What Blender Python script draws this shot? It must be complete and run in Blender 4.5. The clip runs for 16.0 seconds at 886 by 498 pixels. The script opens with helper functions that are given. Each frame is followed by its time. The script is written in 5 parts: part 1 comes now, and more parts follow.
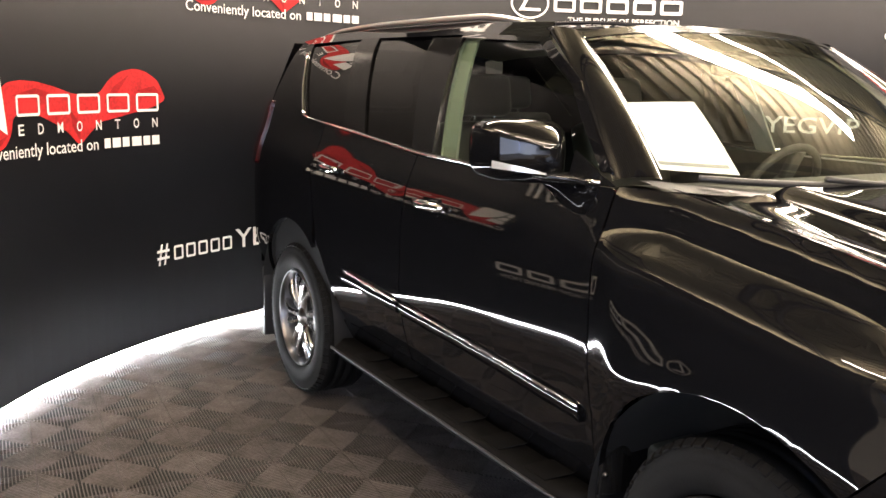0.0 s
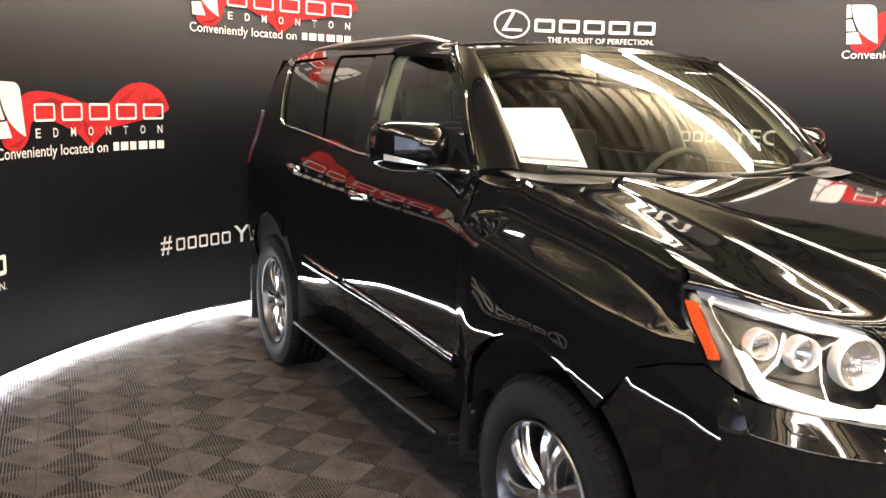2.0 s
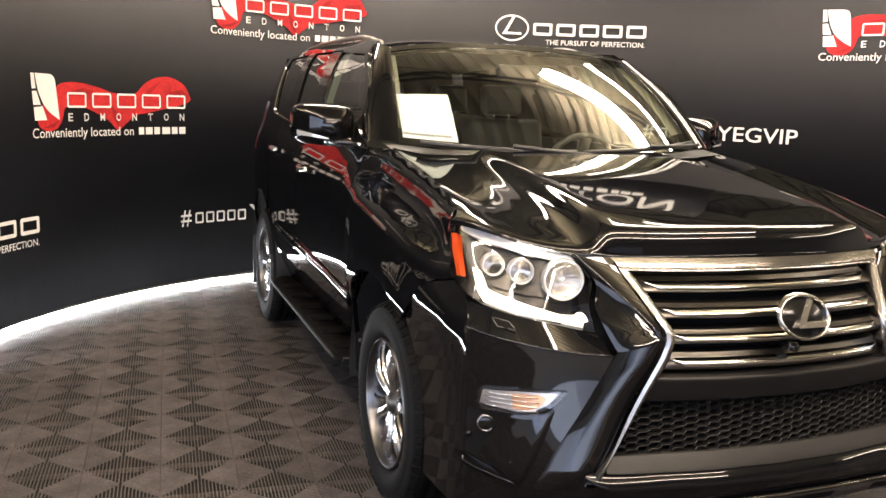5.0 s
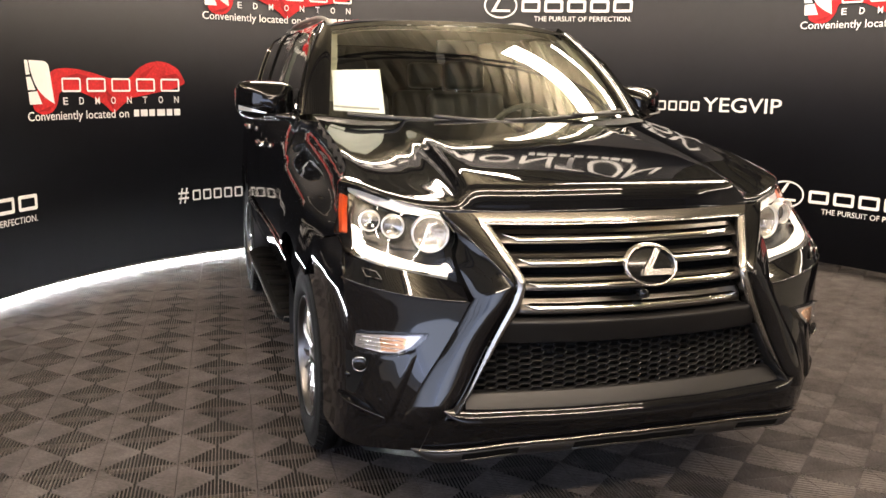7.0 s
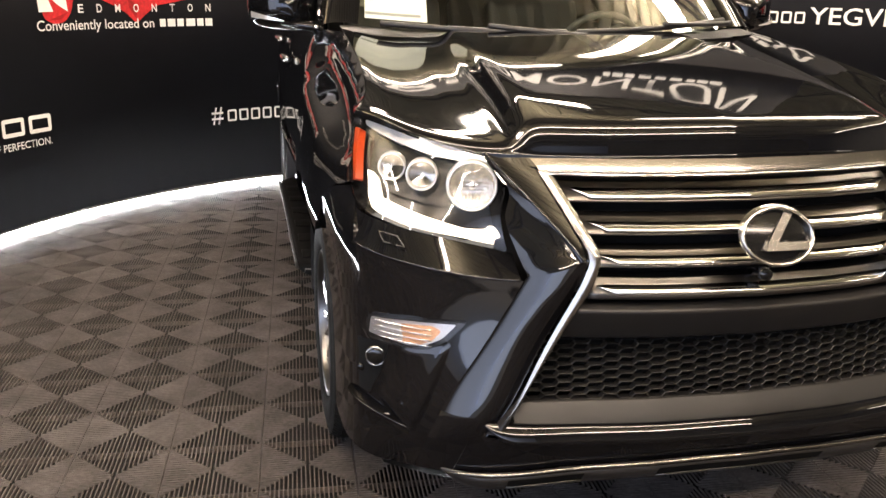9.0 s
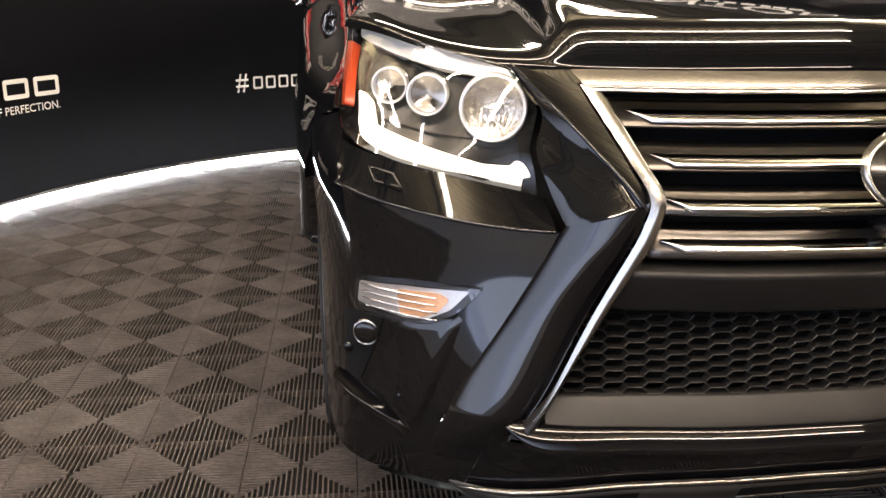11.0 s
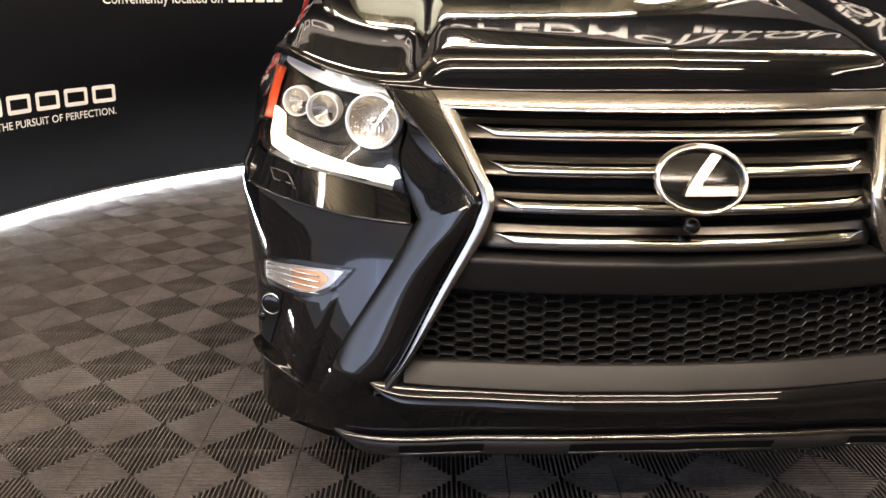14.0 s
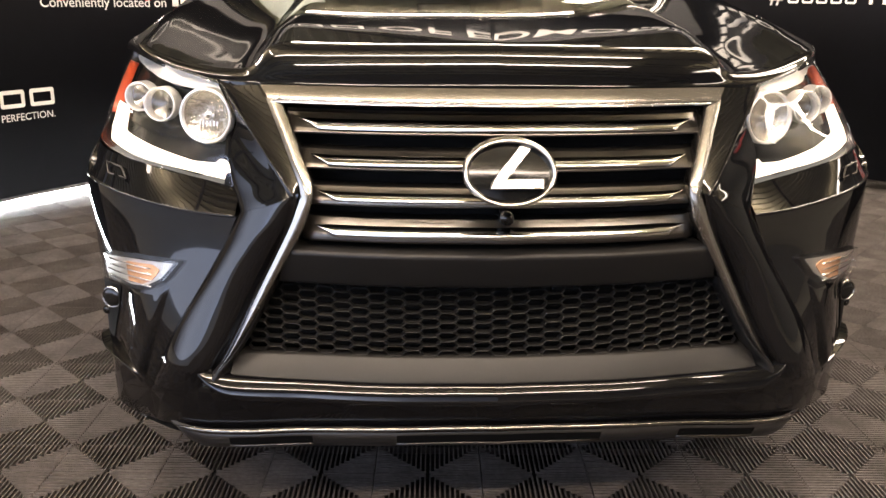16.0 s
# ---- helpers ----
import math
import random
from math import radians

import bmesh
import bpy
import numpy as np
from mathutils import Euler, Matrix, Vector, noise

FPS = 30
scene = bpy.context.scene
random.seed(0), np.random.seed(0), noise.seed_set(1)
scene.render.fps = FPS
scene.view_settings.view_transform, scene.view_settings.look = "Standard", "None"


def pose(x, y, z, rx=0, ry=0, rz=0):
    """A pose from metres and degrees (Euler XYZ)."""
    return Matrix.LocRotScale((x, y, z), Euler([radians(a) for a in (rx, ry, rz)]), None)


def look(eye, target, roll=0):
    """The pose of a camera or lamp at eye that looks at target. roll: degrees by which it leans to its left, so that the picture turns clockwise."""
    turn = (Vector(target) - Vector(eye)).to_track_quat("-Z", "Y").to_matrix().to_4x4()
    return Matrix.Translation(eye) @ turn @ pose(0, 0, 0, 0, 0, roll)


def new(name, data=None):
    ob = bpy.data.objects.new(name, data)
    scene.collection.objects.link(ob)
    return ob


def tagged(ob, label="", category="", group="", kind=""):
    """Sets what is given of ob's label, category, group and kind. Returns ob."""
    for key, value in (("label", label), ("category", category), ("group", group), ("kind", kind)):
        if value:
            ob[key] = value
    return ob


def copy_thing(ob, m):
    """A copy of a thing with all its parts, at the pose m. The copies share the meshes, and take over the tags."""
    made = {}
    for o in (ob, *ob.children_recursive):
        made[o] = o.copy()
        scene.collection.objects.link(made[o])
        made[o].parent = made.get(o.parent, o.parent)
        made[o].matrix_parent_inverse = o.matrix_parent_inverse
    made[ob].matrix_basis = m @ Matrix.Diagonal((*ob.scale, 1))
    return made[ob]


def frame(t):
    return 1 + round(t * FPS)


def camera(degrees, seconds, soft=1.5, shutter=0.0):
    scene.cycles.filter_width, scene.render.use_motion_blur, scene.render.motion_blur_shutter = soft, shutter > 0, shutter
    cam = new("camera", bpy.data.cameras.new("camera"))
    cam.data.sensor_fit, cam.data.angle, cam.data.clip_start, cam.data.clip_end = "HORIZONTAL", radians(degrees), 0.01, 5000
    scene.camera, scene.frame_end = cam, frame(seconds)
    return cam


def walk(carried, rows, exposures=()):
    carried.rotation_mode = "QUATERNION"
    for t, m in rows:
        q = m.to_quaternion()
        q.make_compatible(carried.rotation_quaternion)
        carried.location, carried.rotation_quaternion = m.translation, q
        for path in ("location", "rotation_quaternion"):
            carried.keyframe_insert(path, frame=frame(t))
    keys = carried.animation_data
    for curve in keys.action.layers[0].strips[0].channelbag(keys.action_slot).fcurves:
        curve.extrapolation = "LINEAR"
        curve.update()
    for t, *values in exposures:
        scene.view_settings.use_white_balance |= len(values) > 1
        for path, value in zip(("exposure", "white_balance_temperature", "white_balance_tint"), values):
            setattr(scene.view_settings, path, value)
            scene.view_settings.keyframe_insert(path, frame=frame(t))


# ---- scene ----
cam = camera(53.5, 16.0)
PATH = [
    (0, (-2.486, -0.213, 1.594), (-1.485, 1.476, 1.214), 1.5),
    (0.5, (-2.42, -0.395, 1.573), (-1.453, 1.315, 1.199), 1.7),
    (1, (-2.403, -0.628, 1.572), (-1.454, 1.093, 1.201), 1.5),
    (1.5, (-2.389, -0.836, 1.582), (-1.456, 0.897, 1.228), 1.5),
    (2, (-2.321, -0.976, 1.578), (-1.42, 0.776, 1.234), 1.7),
    (2.5, (-2.235, -1.138, 1.572), (-1.367, 0.629, 1.225), 1.7),
    (3, (-2.223, -1.309, 1.576), (-1.378, 0.473, 1.245), 1.6),
    (3.5, (-2.209, -1.501, 1.573), (-1.388, 0.294, 1.251), 1.8),
    (4, (-2.105, -1.646, 1.56), (-1.316, 0.162, 1.229), 2.1),
    (6.5, (-1.512, -2.347, 1.502), (-0.926, -0.467, 1.153), 1.4),
    (7, (-1.403, -2.387, 1.506), (-0.827, -0.51, 1.126), 0.9),
    (7.5, (-1.35, -2.318, 1.501), (-0.796, -0.441, 1.091), 0.9),
    (8, (-1.346, -2.121, 1.486), (-0.814, -0.251, 1.015), 1.1),
    (8.5, (-1.271, -1.913, 1.478), (-0.785, -0.047, 0.947), 1.0),
    (9, (-1.143, -1.699, 1.461), (-0.72, 0.172, 0.896), 1.0),
    (11.5, (-0.947, -1.248, 1.213), (-0.673, 0.643, 0.622), -0.1),
    (12, (-0.91, -1.283, 1.228), (-0.686, 0.612, 0.627), -1.0),
    (12.5, (-0.871, -1.366, 1.235), (-0.689, 0.532, 0.632), -1.0),
    (13, (-0.786, -1.519, 1.263), (-0.654, 0.384, 0.661), -0.0),
    (13.5, (-0.708, -1.596, 1.296), (-0.597, 0.308, 0.694), 0.0),
    (14, (-0.592, -1.633, 1.293), (-0.475, 0.281, 0.726), 0.5),
    (14.5, (-0.477, -1.656, 1.287), (-0.353, 0.264, 0.741), 0.7),
    (15, (-0.393, -1.664, 1.28), (-0.281, 0.26, 0.746), 0.2),
    (15.5, (-0.303, -1.667, 1.277), (-0.188, 0.256, 0.74), 0.1),
    (16, (-0.24, -1.682, 1.271), (-0.111, 0.237, 0.722), 0.7),
]
walk(cam, [(t, look(eye, target, roll)) for t, eye, target, roll in PATH], [(0.0, 0.28), (1.5, 0.24), (3.0, 0.04), (7.0, -0.08), (9.0, 0.0), (12.5, -0.12), (16.0, 0.03)])


# ---- world and lights ----
world = bpy.data.worlds.new("world")
scene.world = world
world.use_nodes = True
wbg = world.node_tree.nodes["Background"]
wbg.inputs["Color"].default_value = (0.9, 0.93, 1.0, 1)
wbg.inputs["Strength"].default_value = 0.03


def area(name, eye, target, sx, sy, power, colour):
    lamp = bpy.data.lights.new(name, "AREA")
    lamp.shape, lamp.size, lamp.size_y = "RECTANGLE", sx, sy
    lamp.energy, lamp.color = power, colour
    ob = new(name, lamp)
    ob.matrix_world = look(eye, target)
    return ob


WARM = (1.0, 0.80, 0.655)
COOL = (0.80, 0.88, 1.0)
CEIL = 5.2          # underside of the roof deck

# ---- materials ----


def mat(name, colour, rough=0.5, metal=0.0, coat=0.0, vary=0.0, scale=8.0, bump=0.0, bscale=60.0, spec=0.5, sheen=0.0, rvary=0.0):
    m = bpy.data.materials.new(name)
    m.use_nodes = True
    nt = m.node_tree
    b = nt.nodes["Principled BSDF"]
    b.inputs["Base Color"].default_value = (*colour, 1)
    b.inputs["Roughness"].default_value = rough
    b.inputs["Metallic"].default_value = metal
    b.inputs["Coat Weight"].default_value = coat
    b.inputs["Coat Roughness"].default_value = 0.015
    b.inputs["Specular IOR Level"].default_value = spec
    b.inputs["Sheen Weight"].default_value = sheen
    geo = nt.nodes.new("ShaderNodeTexCoord")
    if vary or rvary:
        n1 = nt.nodes.new("ShaderNodeTexNoise")
        n1.inputs["Scale"].default_value, n1.inputs["Detail"].default_value = scale, 6
        n2 = nt.nodes.new("ShaderNodeTexNoise")
        n2.inputs["Scale"].default_value, n2.inputs["Detail"].default_value = scale * 9, 3
        mx = nt.nodes.new("ShaderNodeMath")
        mx.operation = "ADD"
        nt.links.new(geo.outputs["Object"], n1.inputs["Vector"])
        nt.links.new(geo.outputs["Object"], n2.inputs["Vector"])
        nt.links.new(n1.outputs["Fac"], mx.inputs[0])
        nt.links.new(n2.outputs["Fac"], mx.inputs[1])
        if vary:
            ramp = nt.nodes.new("ShaderNodeMapRange")
            ramp.inputs["From Min"].default_value, ramp.inputs["From Max"].default_value = 0.6, 1.4
            ramp.inputs["To Min"].default_value, ramp.inputs["To Max"].default_value = 1 - vary, 1 + vary
            nt.links.new(mx.outputs[0], ramp.inputs["Value"])
            mul = nt.nodes.new("ShaderNodeVectorMath")
            mul.operation = "SCALE"
            mul.inputs[0].default_value = colour
            nt.links.new(ramp.outputs[0], mul.inputs["Scale"])
            nt.links.new(mul.outputs[0], b.inputs["Base Color"])
        if rvary:
            rr = nt.nodes.new("ShaderNodeMapRange")
            rr.inputs["From Min"].default_value, rr.inputs["From Max"].default_value = 0.6, 1.4
            rr.inputs["To Min"].default_value, rr.inputs["To Max"].default_value = max(0, rough - rvary), rough + rvary
            nt.links.new(mx.outputs[0], rr.inputs["Value"])
            nt.links.new(rr.outputs[0], b.inputs["Roughness"])
    if bump:
        n3 = nt.nodes.new("ShaderNodeTexNoise")
        n3.inputs["Scale"].default_value, n3.inputs["Detail"].default_value = bscale, 4
        bp = nt.nodes.new("ShaderNodeBump")
        bp.inputs["Strength"].default_value, bp.inputs["Distance"].default_value = bump, 0.004
        nt.links.new(geo.outputs["Object"], n3.inputs["Vector"])
        nt.links.new(n3.outputs["Fac"], bp.inputs["Height"])
        nt.links.new(bp.outputs[0], b.inputs["Normal"])
    return m


def glow(name, colour, strength):
    m = bpy.data.materials.new(name)
    m.use_nodes = True
    b = m.node_tree.nodes["Principled BSDF"]
    b.inputs["Base Color"].default_value = (*colour, 1)
    b.inputs["Emission Color"].default_value = (*colour, 1)
    b.inputs["Emission Strength"].default_value = strength
    return m


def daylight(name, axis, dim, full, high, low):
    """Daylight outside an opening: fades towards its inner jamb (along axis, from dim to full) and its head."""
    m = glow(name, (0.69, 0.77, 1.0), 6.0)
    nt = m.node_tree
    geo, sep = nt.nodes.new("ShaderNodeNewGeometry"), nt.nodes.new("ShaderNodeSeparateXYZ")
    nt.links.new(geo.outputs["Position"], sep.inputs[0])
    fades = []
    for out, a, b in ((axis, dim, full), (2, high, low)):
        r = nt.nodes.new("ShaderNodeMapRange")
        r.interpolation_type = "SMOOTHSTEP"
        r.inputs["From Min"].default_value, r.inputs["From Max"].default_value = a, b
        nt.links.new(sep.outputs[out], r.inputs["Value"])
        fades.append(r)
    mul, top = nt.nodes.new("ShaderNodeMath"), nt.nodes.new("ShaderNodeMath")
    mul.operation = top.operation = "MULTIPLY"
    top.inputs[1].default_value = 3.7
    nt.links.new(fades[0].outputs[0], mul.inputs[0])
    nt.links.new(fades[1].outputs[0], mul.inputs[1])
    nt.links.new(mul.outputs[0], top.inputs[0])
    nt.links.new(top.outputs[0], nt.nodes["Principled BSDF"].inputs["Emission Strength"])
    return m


def glass(name, tint, ior=1.5, rough=0.0):
    """Clear or tinted sheet: what passes is tinted, what is reflected follows Fresnel."""
    m = bpy.data.materials.new(name)
    m.use_nodes = True
    nt = m.node_tree
    nt.nodes.remove(nt.nodes["Principled BSDF"])
    out = nt.nodes["Material Output"]
    tr = nt.nodes.new("ShaderNodeBsdfTransparent")
    tr.inputs["Color"].default_value = (*tint, 1)
    gl = nt.nodes.new("ShaderNodeBsdfGlossy")
    gl.inputs["Roughness"].default_value = rough
    gl.inputs["Color"].default_value = (1, 1, 1, 1)
    lw, fr, pw = nt.nodes.new("ShaderNodeLayerWeight"), nt.nodes.new("ShaderNodeMath"), nt.nodes.new("ShaderNodeMath")
    lw.inputs["Blend"].default_value = 0.5
    pw.operation, fr.operation = "POWER", "MULTIPLY_ADD"
    pw.inputs[1].default_value = 4.0
    f0 = ((ior - 1) / (ior + 1)) ** 2
    fr.inputs[1].default_value, fr.inputs[2].default_value = 1 - f0, f0
    nt.links.new(lw.outputs["Facing"], pw.inputs[0])
    nt.links.new(pw.outputs[0], fr.inputs[0])
    mix = nt.nodes.new("ShaderNodeMixShader")
    nt.links.new(fr.outputs[0], mix.inputs["Fac"])
    nt.links.new(tr.outputs[0], mix.inputs[1])
    nt.links.new(gl.outputs[0], mix.inputs[2])
    nt.links.new(mix.outputs[0], out.inputs["Surface"])
    return m


PAINT = mat("black_paint", (0.0035, 0.0035, 0.004), 0.4, coat=1.0, spec=0.0)
PAINT.node_tree.nodes["Principled BSDF"].inputs["Coat Roughness"].default_value = 0.038
TRIM = mat("black_trim", (0.012, 0.012, 0.012), 0.45, bump=0.15, bscale=400)
PIANO = mat("gloss_black_trim", (0.006, 0.006, 0.006), 0.12)
CHROME = mat("chrome", (0.80, 0.79, 0.77), 0.08, 1.0)
SATIN = mat("satin_chrome", (0.105, 0.098, 0.09), 0.32, 1.0)
BRUSHED = mat("brushed_chrome", (0.42, 0.405, 0.38), 0.22, 1.0, rvary=0.02, scale=30)
EDGE = mat("dark_satin_chrome", (0.36, 0.345, 0.32), 0.26, 1.0, rvary=0.02, scale=30)
TOPBAR = mat("dark_brushed_chrome", (0.22, 0.21, 0.195), 0.24, 1.0, rvary=0.02, scale=30)
GUN = mat("gunmetal_plastic", (0.0085, 0.008, 0.0075), 0.45, 0.0, spec=0.32, vary=0.15, scale=20)
SKID = mat("skid_grey", (0.022, 0.021, 0.020), 0.40, 0.3, vary=0.1, scale=20)
BOWL = mat("lamp_bowl", (0.54, 0.51, 0.45), 0.14, 0.85, coat=0.4, bump=1.0, bscale=110)
SILVERP = mat("silver_paint", (0.50, 0.485, 0.46), 0.30, 0.85, vary=0.1, scale=20)
MESHM = mat("grille_mesh_plastic", (0.010, 0.0095, 0.009), 0.42)
# near black: shade painted into hollows and gaps, also plain black plastic parts
DARK = mat("hollow_shade_and_black_plastic", (0.004, 0.004, 0.004), 0.8, spec=0.1)
RUBBER = mat("tyre_rubber", (0.0048, 0.0046, 0.0044), 0.72, vary=0.35, scale=14, bump=0.3, bscale=150, spec=0.12)
ALLOY = mat("machined_alloy", (0.62, 0.61, 0.60), 0.22, 1.0, rvary=0.08, scale=25)
RIMLIP = mat("rim_lip", (0.14, 0.138, 0.135), 0.28, 1.0)
ALLOYD = mat("dark_alloy", (0.12, 0.12, 0.125), 0.35, 0.9)
SCREEN = glass("windscreen_glass", (0.88, 0.92, 0.86), 2.1)
CLEAR = glass("door_glass", (0.56, 0.63, 0.56), 1.6)
TINT = glass("privacy_glass", (0.05, 0.05, 0.05), 1.55)
LENS = glass("lamp_lens", (0.97, 0.97, 0.97), 1.5)
AMBER = mat("amber_reflector", (0.48, 0.055, 0.008), 0.3, coat=0.3, vary=0.2, scale=60)
BULB = mat("amber_bulb", (0.66, 0.38, 0.22), 0.2, 0.5, coat=0.5, vary=0.35, scale=25)
REFL = mat("lamp_reflector", (0.90, 0.89, 0.86), 0.28, 0.7)
HOUSING = mat("lamp_housing", (0.009, 0.009, 0.009), 0.25, 0.1)
DRL = glow("daytime_light", (1.0, 0.92, 0.80), 1.0)
CREAM = mat("cream_leather", (0.28, 0.27, 0.20), 0.5, vary=0.12, scale=6, bump=0.2, bscale=200)
LEATHER = mat("dark_leather", (0.035, 0.034, 0.028), 0.45, vary=0.15, scale=6, bump=0.2, bscale=200)
BROW = mat("brow_metal", (0.86, 0.85, 0.82), 0.34, 0.45)
DASH = mat("dash_plastic", (0.05, 0.05, 0.04), 0.55, vary=0.2, scale=10, bump=0.2, bscale=300)
PAPER = mat("white_paper", (0.90, 0.90, 0.90), 0.7, vary=0.03, scale=10)
INK = mat("grey_ink", (0.35, 0.35, 0.34), 0.7)
FABRIC = mat("black_print_fabric", (0.0034, 0.0035, 0.0055), 0.58, vary=0.25, scale=1.5, bump=0.12, bscale=350, spec=0.24)
WHITE = mat("white_print", (0.80, 0.79, 0.76), 0.6, vary=0.04, scale=5, spec=0.3)
RED = mat("red_print", (0.50, 0.020, 0.022), 0.55, vary=0.45, scale=7, spec=0.3)
SHADE = mat("dark_red_print", (0.30, 0.008, 0.010), 0.55, vary=0.4, scale=9, spec=0.3)
TILEM = mat("grey_tile_plastic", (0.099, 0.088, 0.083), 0.62, spec=0.12, bump=0.1, bscale=200)


def worn_tiles():
    """Tiles differ a little from one another; scuffs and dust run across them."""
    nt = TILEM.node_tree
    geo, info = nt.nodes.new("ShaderNodeNewGeometry"), nt.nodes.new("ShaderNodeObjectInfo")
    total = None
    for sc, det, lo, hi in ((1.6, 5, 0.82, 1.18), (9.0, 6, 0.80, 1.20), (70.0, 3, 0.86, 1.14)):
        n, r = nt.nodes.new("ShaderNodeTexNoise"), nt.nodes.new("ShaderNodeMapRange")
        n.inputs["Scale"].default_value, n.inputs["Detail"].default_value = sc, det
        r.inputs["From Min"].default_value, r.inputs["From Max"].default_value = 0.34, 0.66
        r.inputs["To Min"].default_value, r.inputs["To Max"].default_value = lo, hi
        nt.links.new(geo.outputs["Position"], n.inputs["Vector"])
        nt.links.new(n.outputs["Fac"], r.inputs["Value"])
        m = nt.nodes.new("ShaderNodeMath")
        m.operation = "MULTIPLY"
        nt.links.new(r.outputs[0], m.inputs[0])
        if total is None:
            each = nt.nodes.new("ShaderNodeMapRange")
            each.inputs["To Min"].default_value, each.inputs["To Max"].default_value = 0.93, 1.07
            nt.links.new(info.outputs["Random"], each.inputs["Value"])
            total = each
        nt.links.new(total.outputs[0], m.inputs[1])
        total = m
    mul = nt.nodes.new("ShaderNodeVectorMath")
    mul.operation = "SCALE"
    mul.inputs[0].default_value = (0.099, 0.088, 0.083)
    nt.links.new(total.outputs[0], mul.inputs["Scale"])
    nt.links.new(mul.outputs[0], nt.nodes["Principled BSDF"].inputs["Base Color"])


worn_tiles()
# slab colour set near black, so shade between the ribs is painted in
UNDER = mat("gap_shade_subfloor", (0.002, 0.0018, 0.0016), 0.85, vary=0.3, scale=4)
CONC = mat("concrete", (0.22, 0.21, 0.19), 0.6, vary=0.25, scale=1.2, bump=0.2, bscale=30)
DECK = mat("roof_deck", (0.37, 0.345, 0.245), 0.55, 0.1, vary=0.25, scale=2)
STEEL = mat("dark_steel", (0.06, 0.055, 0.05), 0.5, 0.5, vary=0.3, scale=5)
SHEDW = mat("shed_wall", (0.16, 0.155, 0.145), 0.7, vary=0.12, scale=1.0)
LED = glow("white_led", (0.93, 0.95, 1.0), 95.0)
TUBE = glow("fluorescent_tube", (1.0, 0.90, 0.74), 22.0)

# ---- helpers ----


def spline(tab):
    """A smooth monotone curve through (u, v) pairs."""
    us, vs = np.array([p[0] for p in tab], float), np.array([p[1] for p in tab], float)
    h, d = np.diff(us), np.diff(vs) / np.diff(us)
    m = np.zeros(len(us))
    m[0], m[-1] = d[0], d[-1]
    for k in range(1, len(us) - 1):
        if d[k - 1] * d[k] > 0:
            w1, w2 = 2 * h[k] + h[k - 1], h[k] + 2 * h[k - 1]
            m[k] = (w1 + w2) / (w1 / d[k - 1] + w2 / d[k])

    def f(u):
        if u <= us[0]:
            return float(vs[0] + m[0] * (u - us[0]))
        if u >= us[-1]:
            return float(vs[-1] + m[-1] * (u - us[-1]))
        k = int(np.searchsorted(us, u) - 1)
        t = (u - us[k]) / h[k]
        return float((1 + 2 * t) * (1 - t) ** 2 * vs[k] + t * (1 - t) ** 2 * h[k] * m[k] + t * t * (3 - 2 * t) * vs[k + 1] + t * t * (t - 1) * h[k] * m[k + 1])
    return f


def mesh_of(bm, name, material, smooth=True):
    me = bpy.data.meshes.new(name)
    for f in bm.faces:
        f.smooth = smooth
    bm.to_mesh(me)
    bm.free()
    me.materials.append(material)
    return me


def part(name, bm, material, parent, label="", smooth=True):
    ob = new(name, mesh_of(bm, name, material, smooth))
    ob.parent = parent
    if label:
        tagged(ob, label)
    return ob


def thing(name, label, category, group="", kind="", at=(0, 0, 0)):
    ob = new(name)
    ob.empty_display_size = 0.1
    ob.location = at
    return tagged(ob, label, category, group, kind)


def solid(name, bm, material, label, category, group="", kind="", smooth=False):
    return tagged(new(name, mesh_of(bm, name, material, smooth)), label, category, group, kind)


def flipped(bm):
    """Mirror across the car's centre plane."""
    b2 = bm.copy()
    for v in b2.verts:
        v.co.x = -v.co.x
    bmesh.ops.reverse_faces(b2, faces=b2.faces[:])
    return b2


def both(name, bm, material, parent, label="", smooth=True):
    b2 = flipped(bm)
    return part(name, bm, material, parent, label, smooth), part(name, b2, material, parent, label, smooth)


def rounded(poly, r=0.02, n=4):
    """Round a polygon's corners; a corner may carry its own radius as a third number."""
    out = []
    for k, p in enumerate(poly):
        a, b, c = Vector(poly[k - 1][:2]), Vector(p[:2]), Vector(poly[(k + 1) % len(poly)][:2])
        rad = p[2] if len(p) > 2 else r
        la, lc = (a - b).length, (c - b).length
        q = min(rad, la * 0.45, lc * 0.45)
        if q < 1e-4:
            out.append((b.x, b.y))
            continue
        s, e = b + (a - b) * (q / la), b + (c - b) * (q / lc)
        for i in range(n + 1):
            t = i / n
            w = s * (1 - t) ** 2 + b * 2 * t * (1 - t) + e * t * t
            out.append((w.x, w.y))
    return out


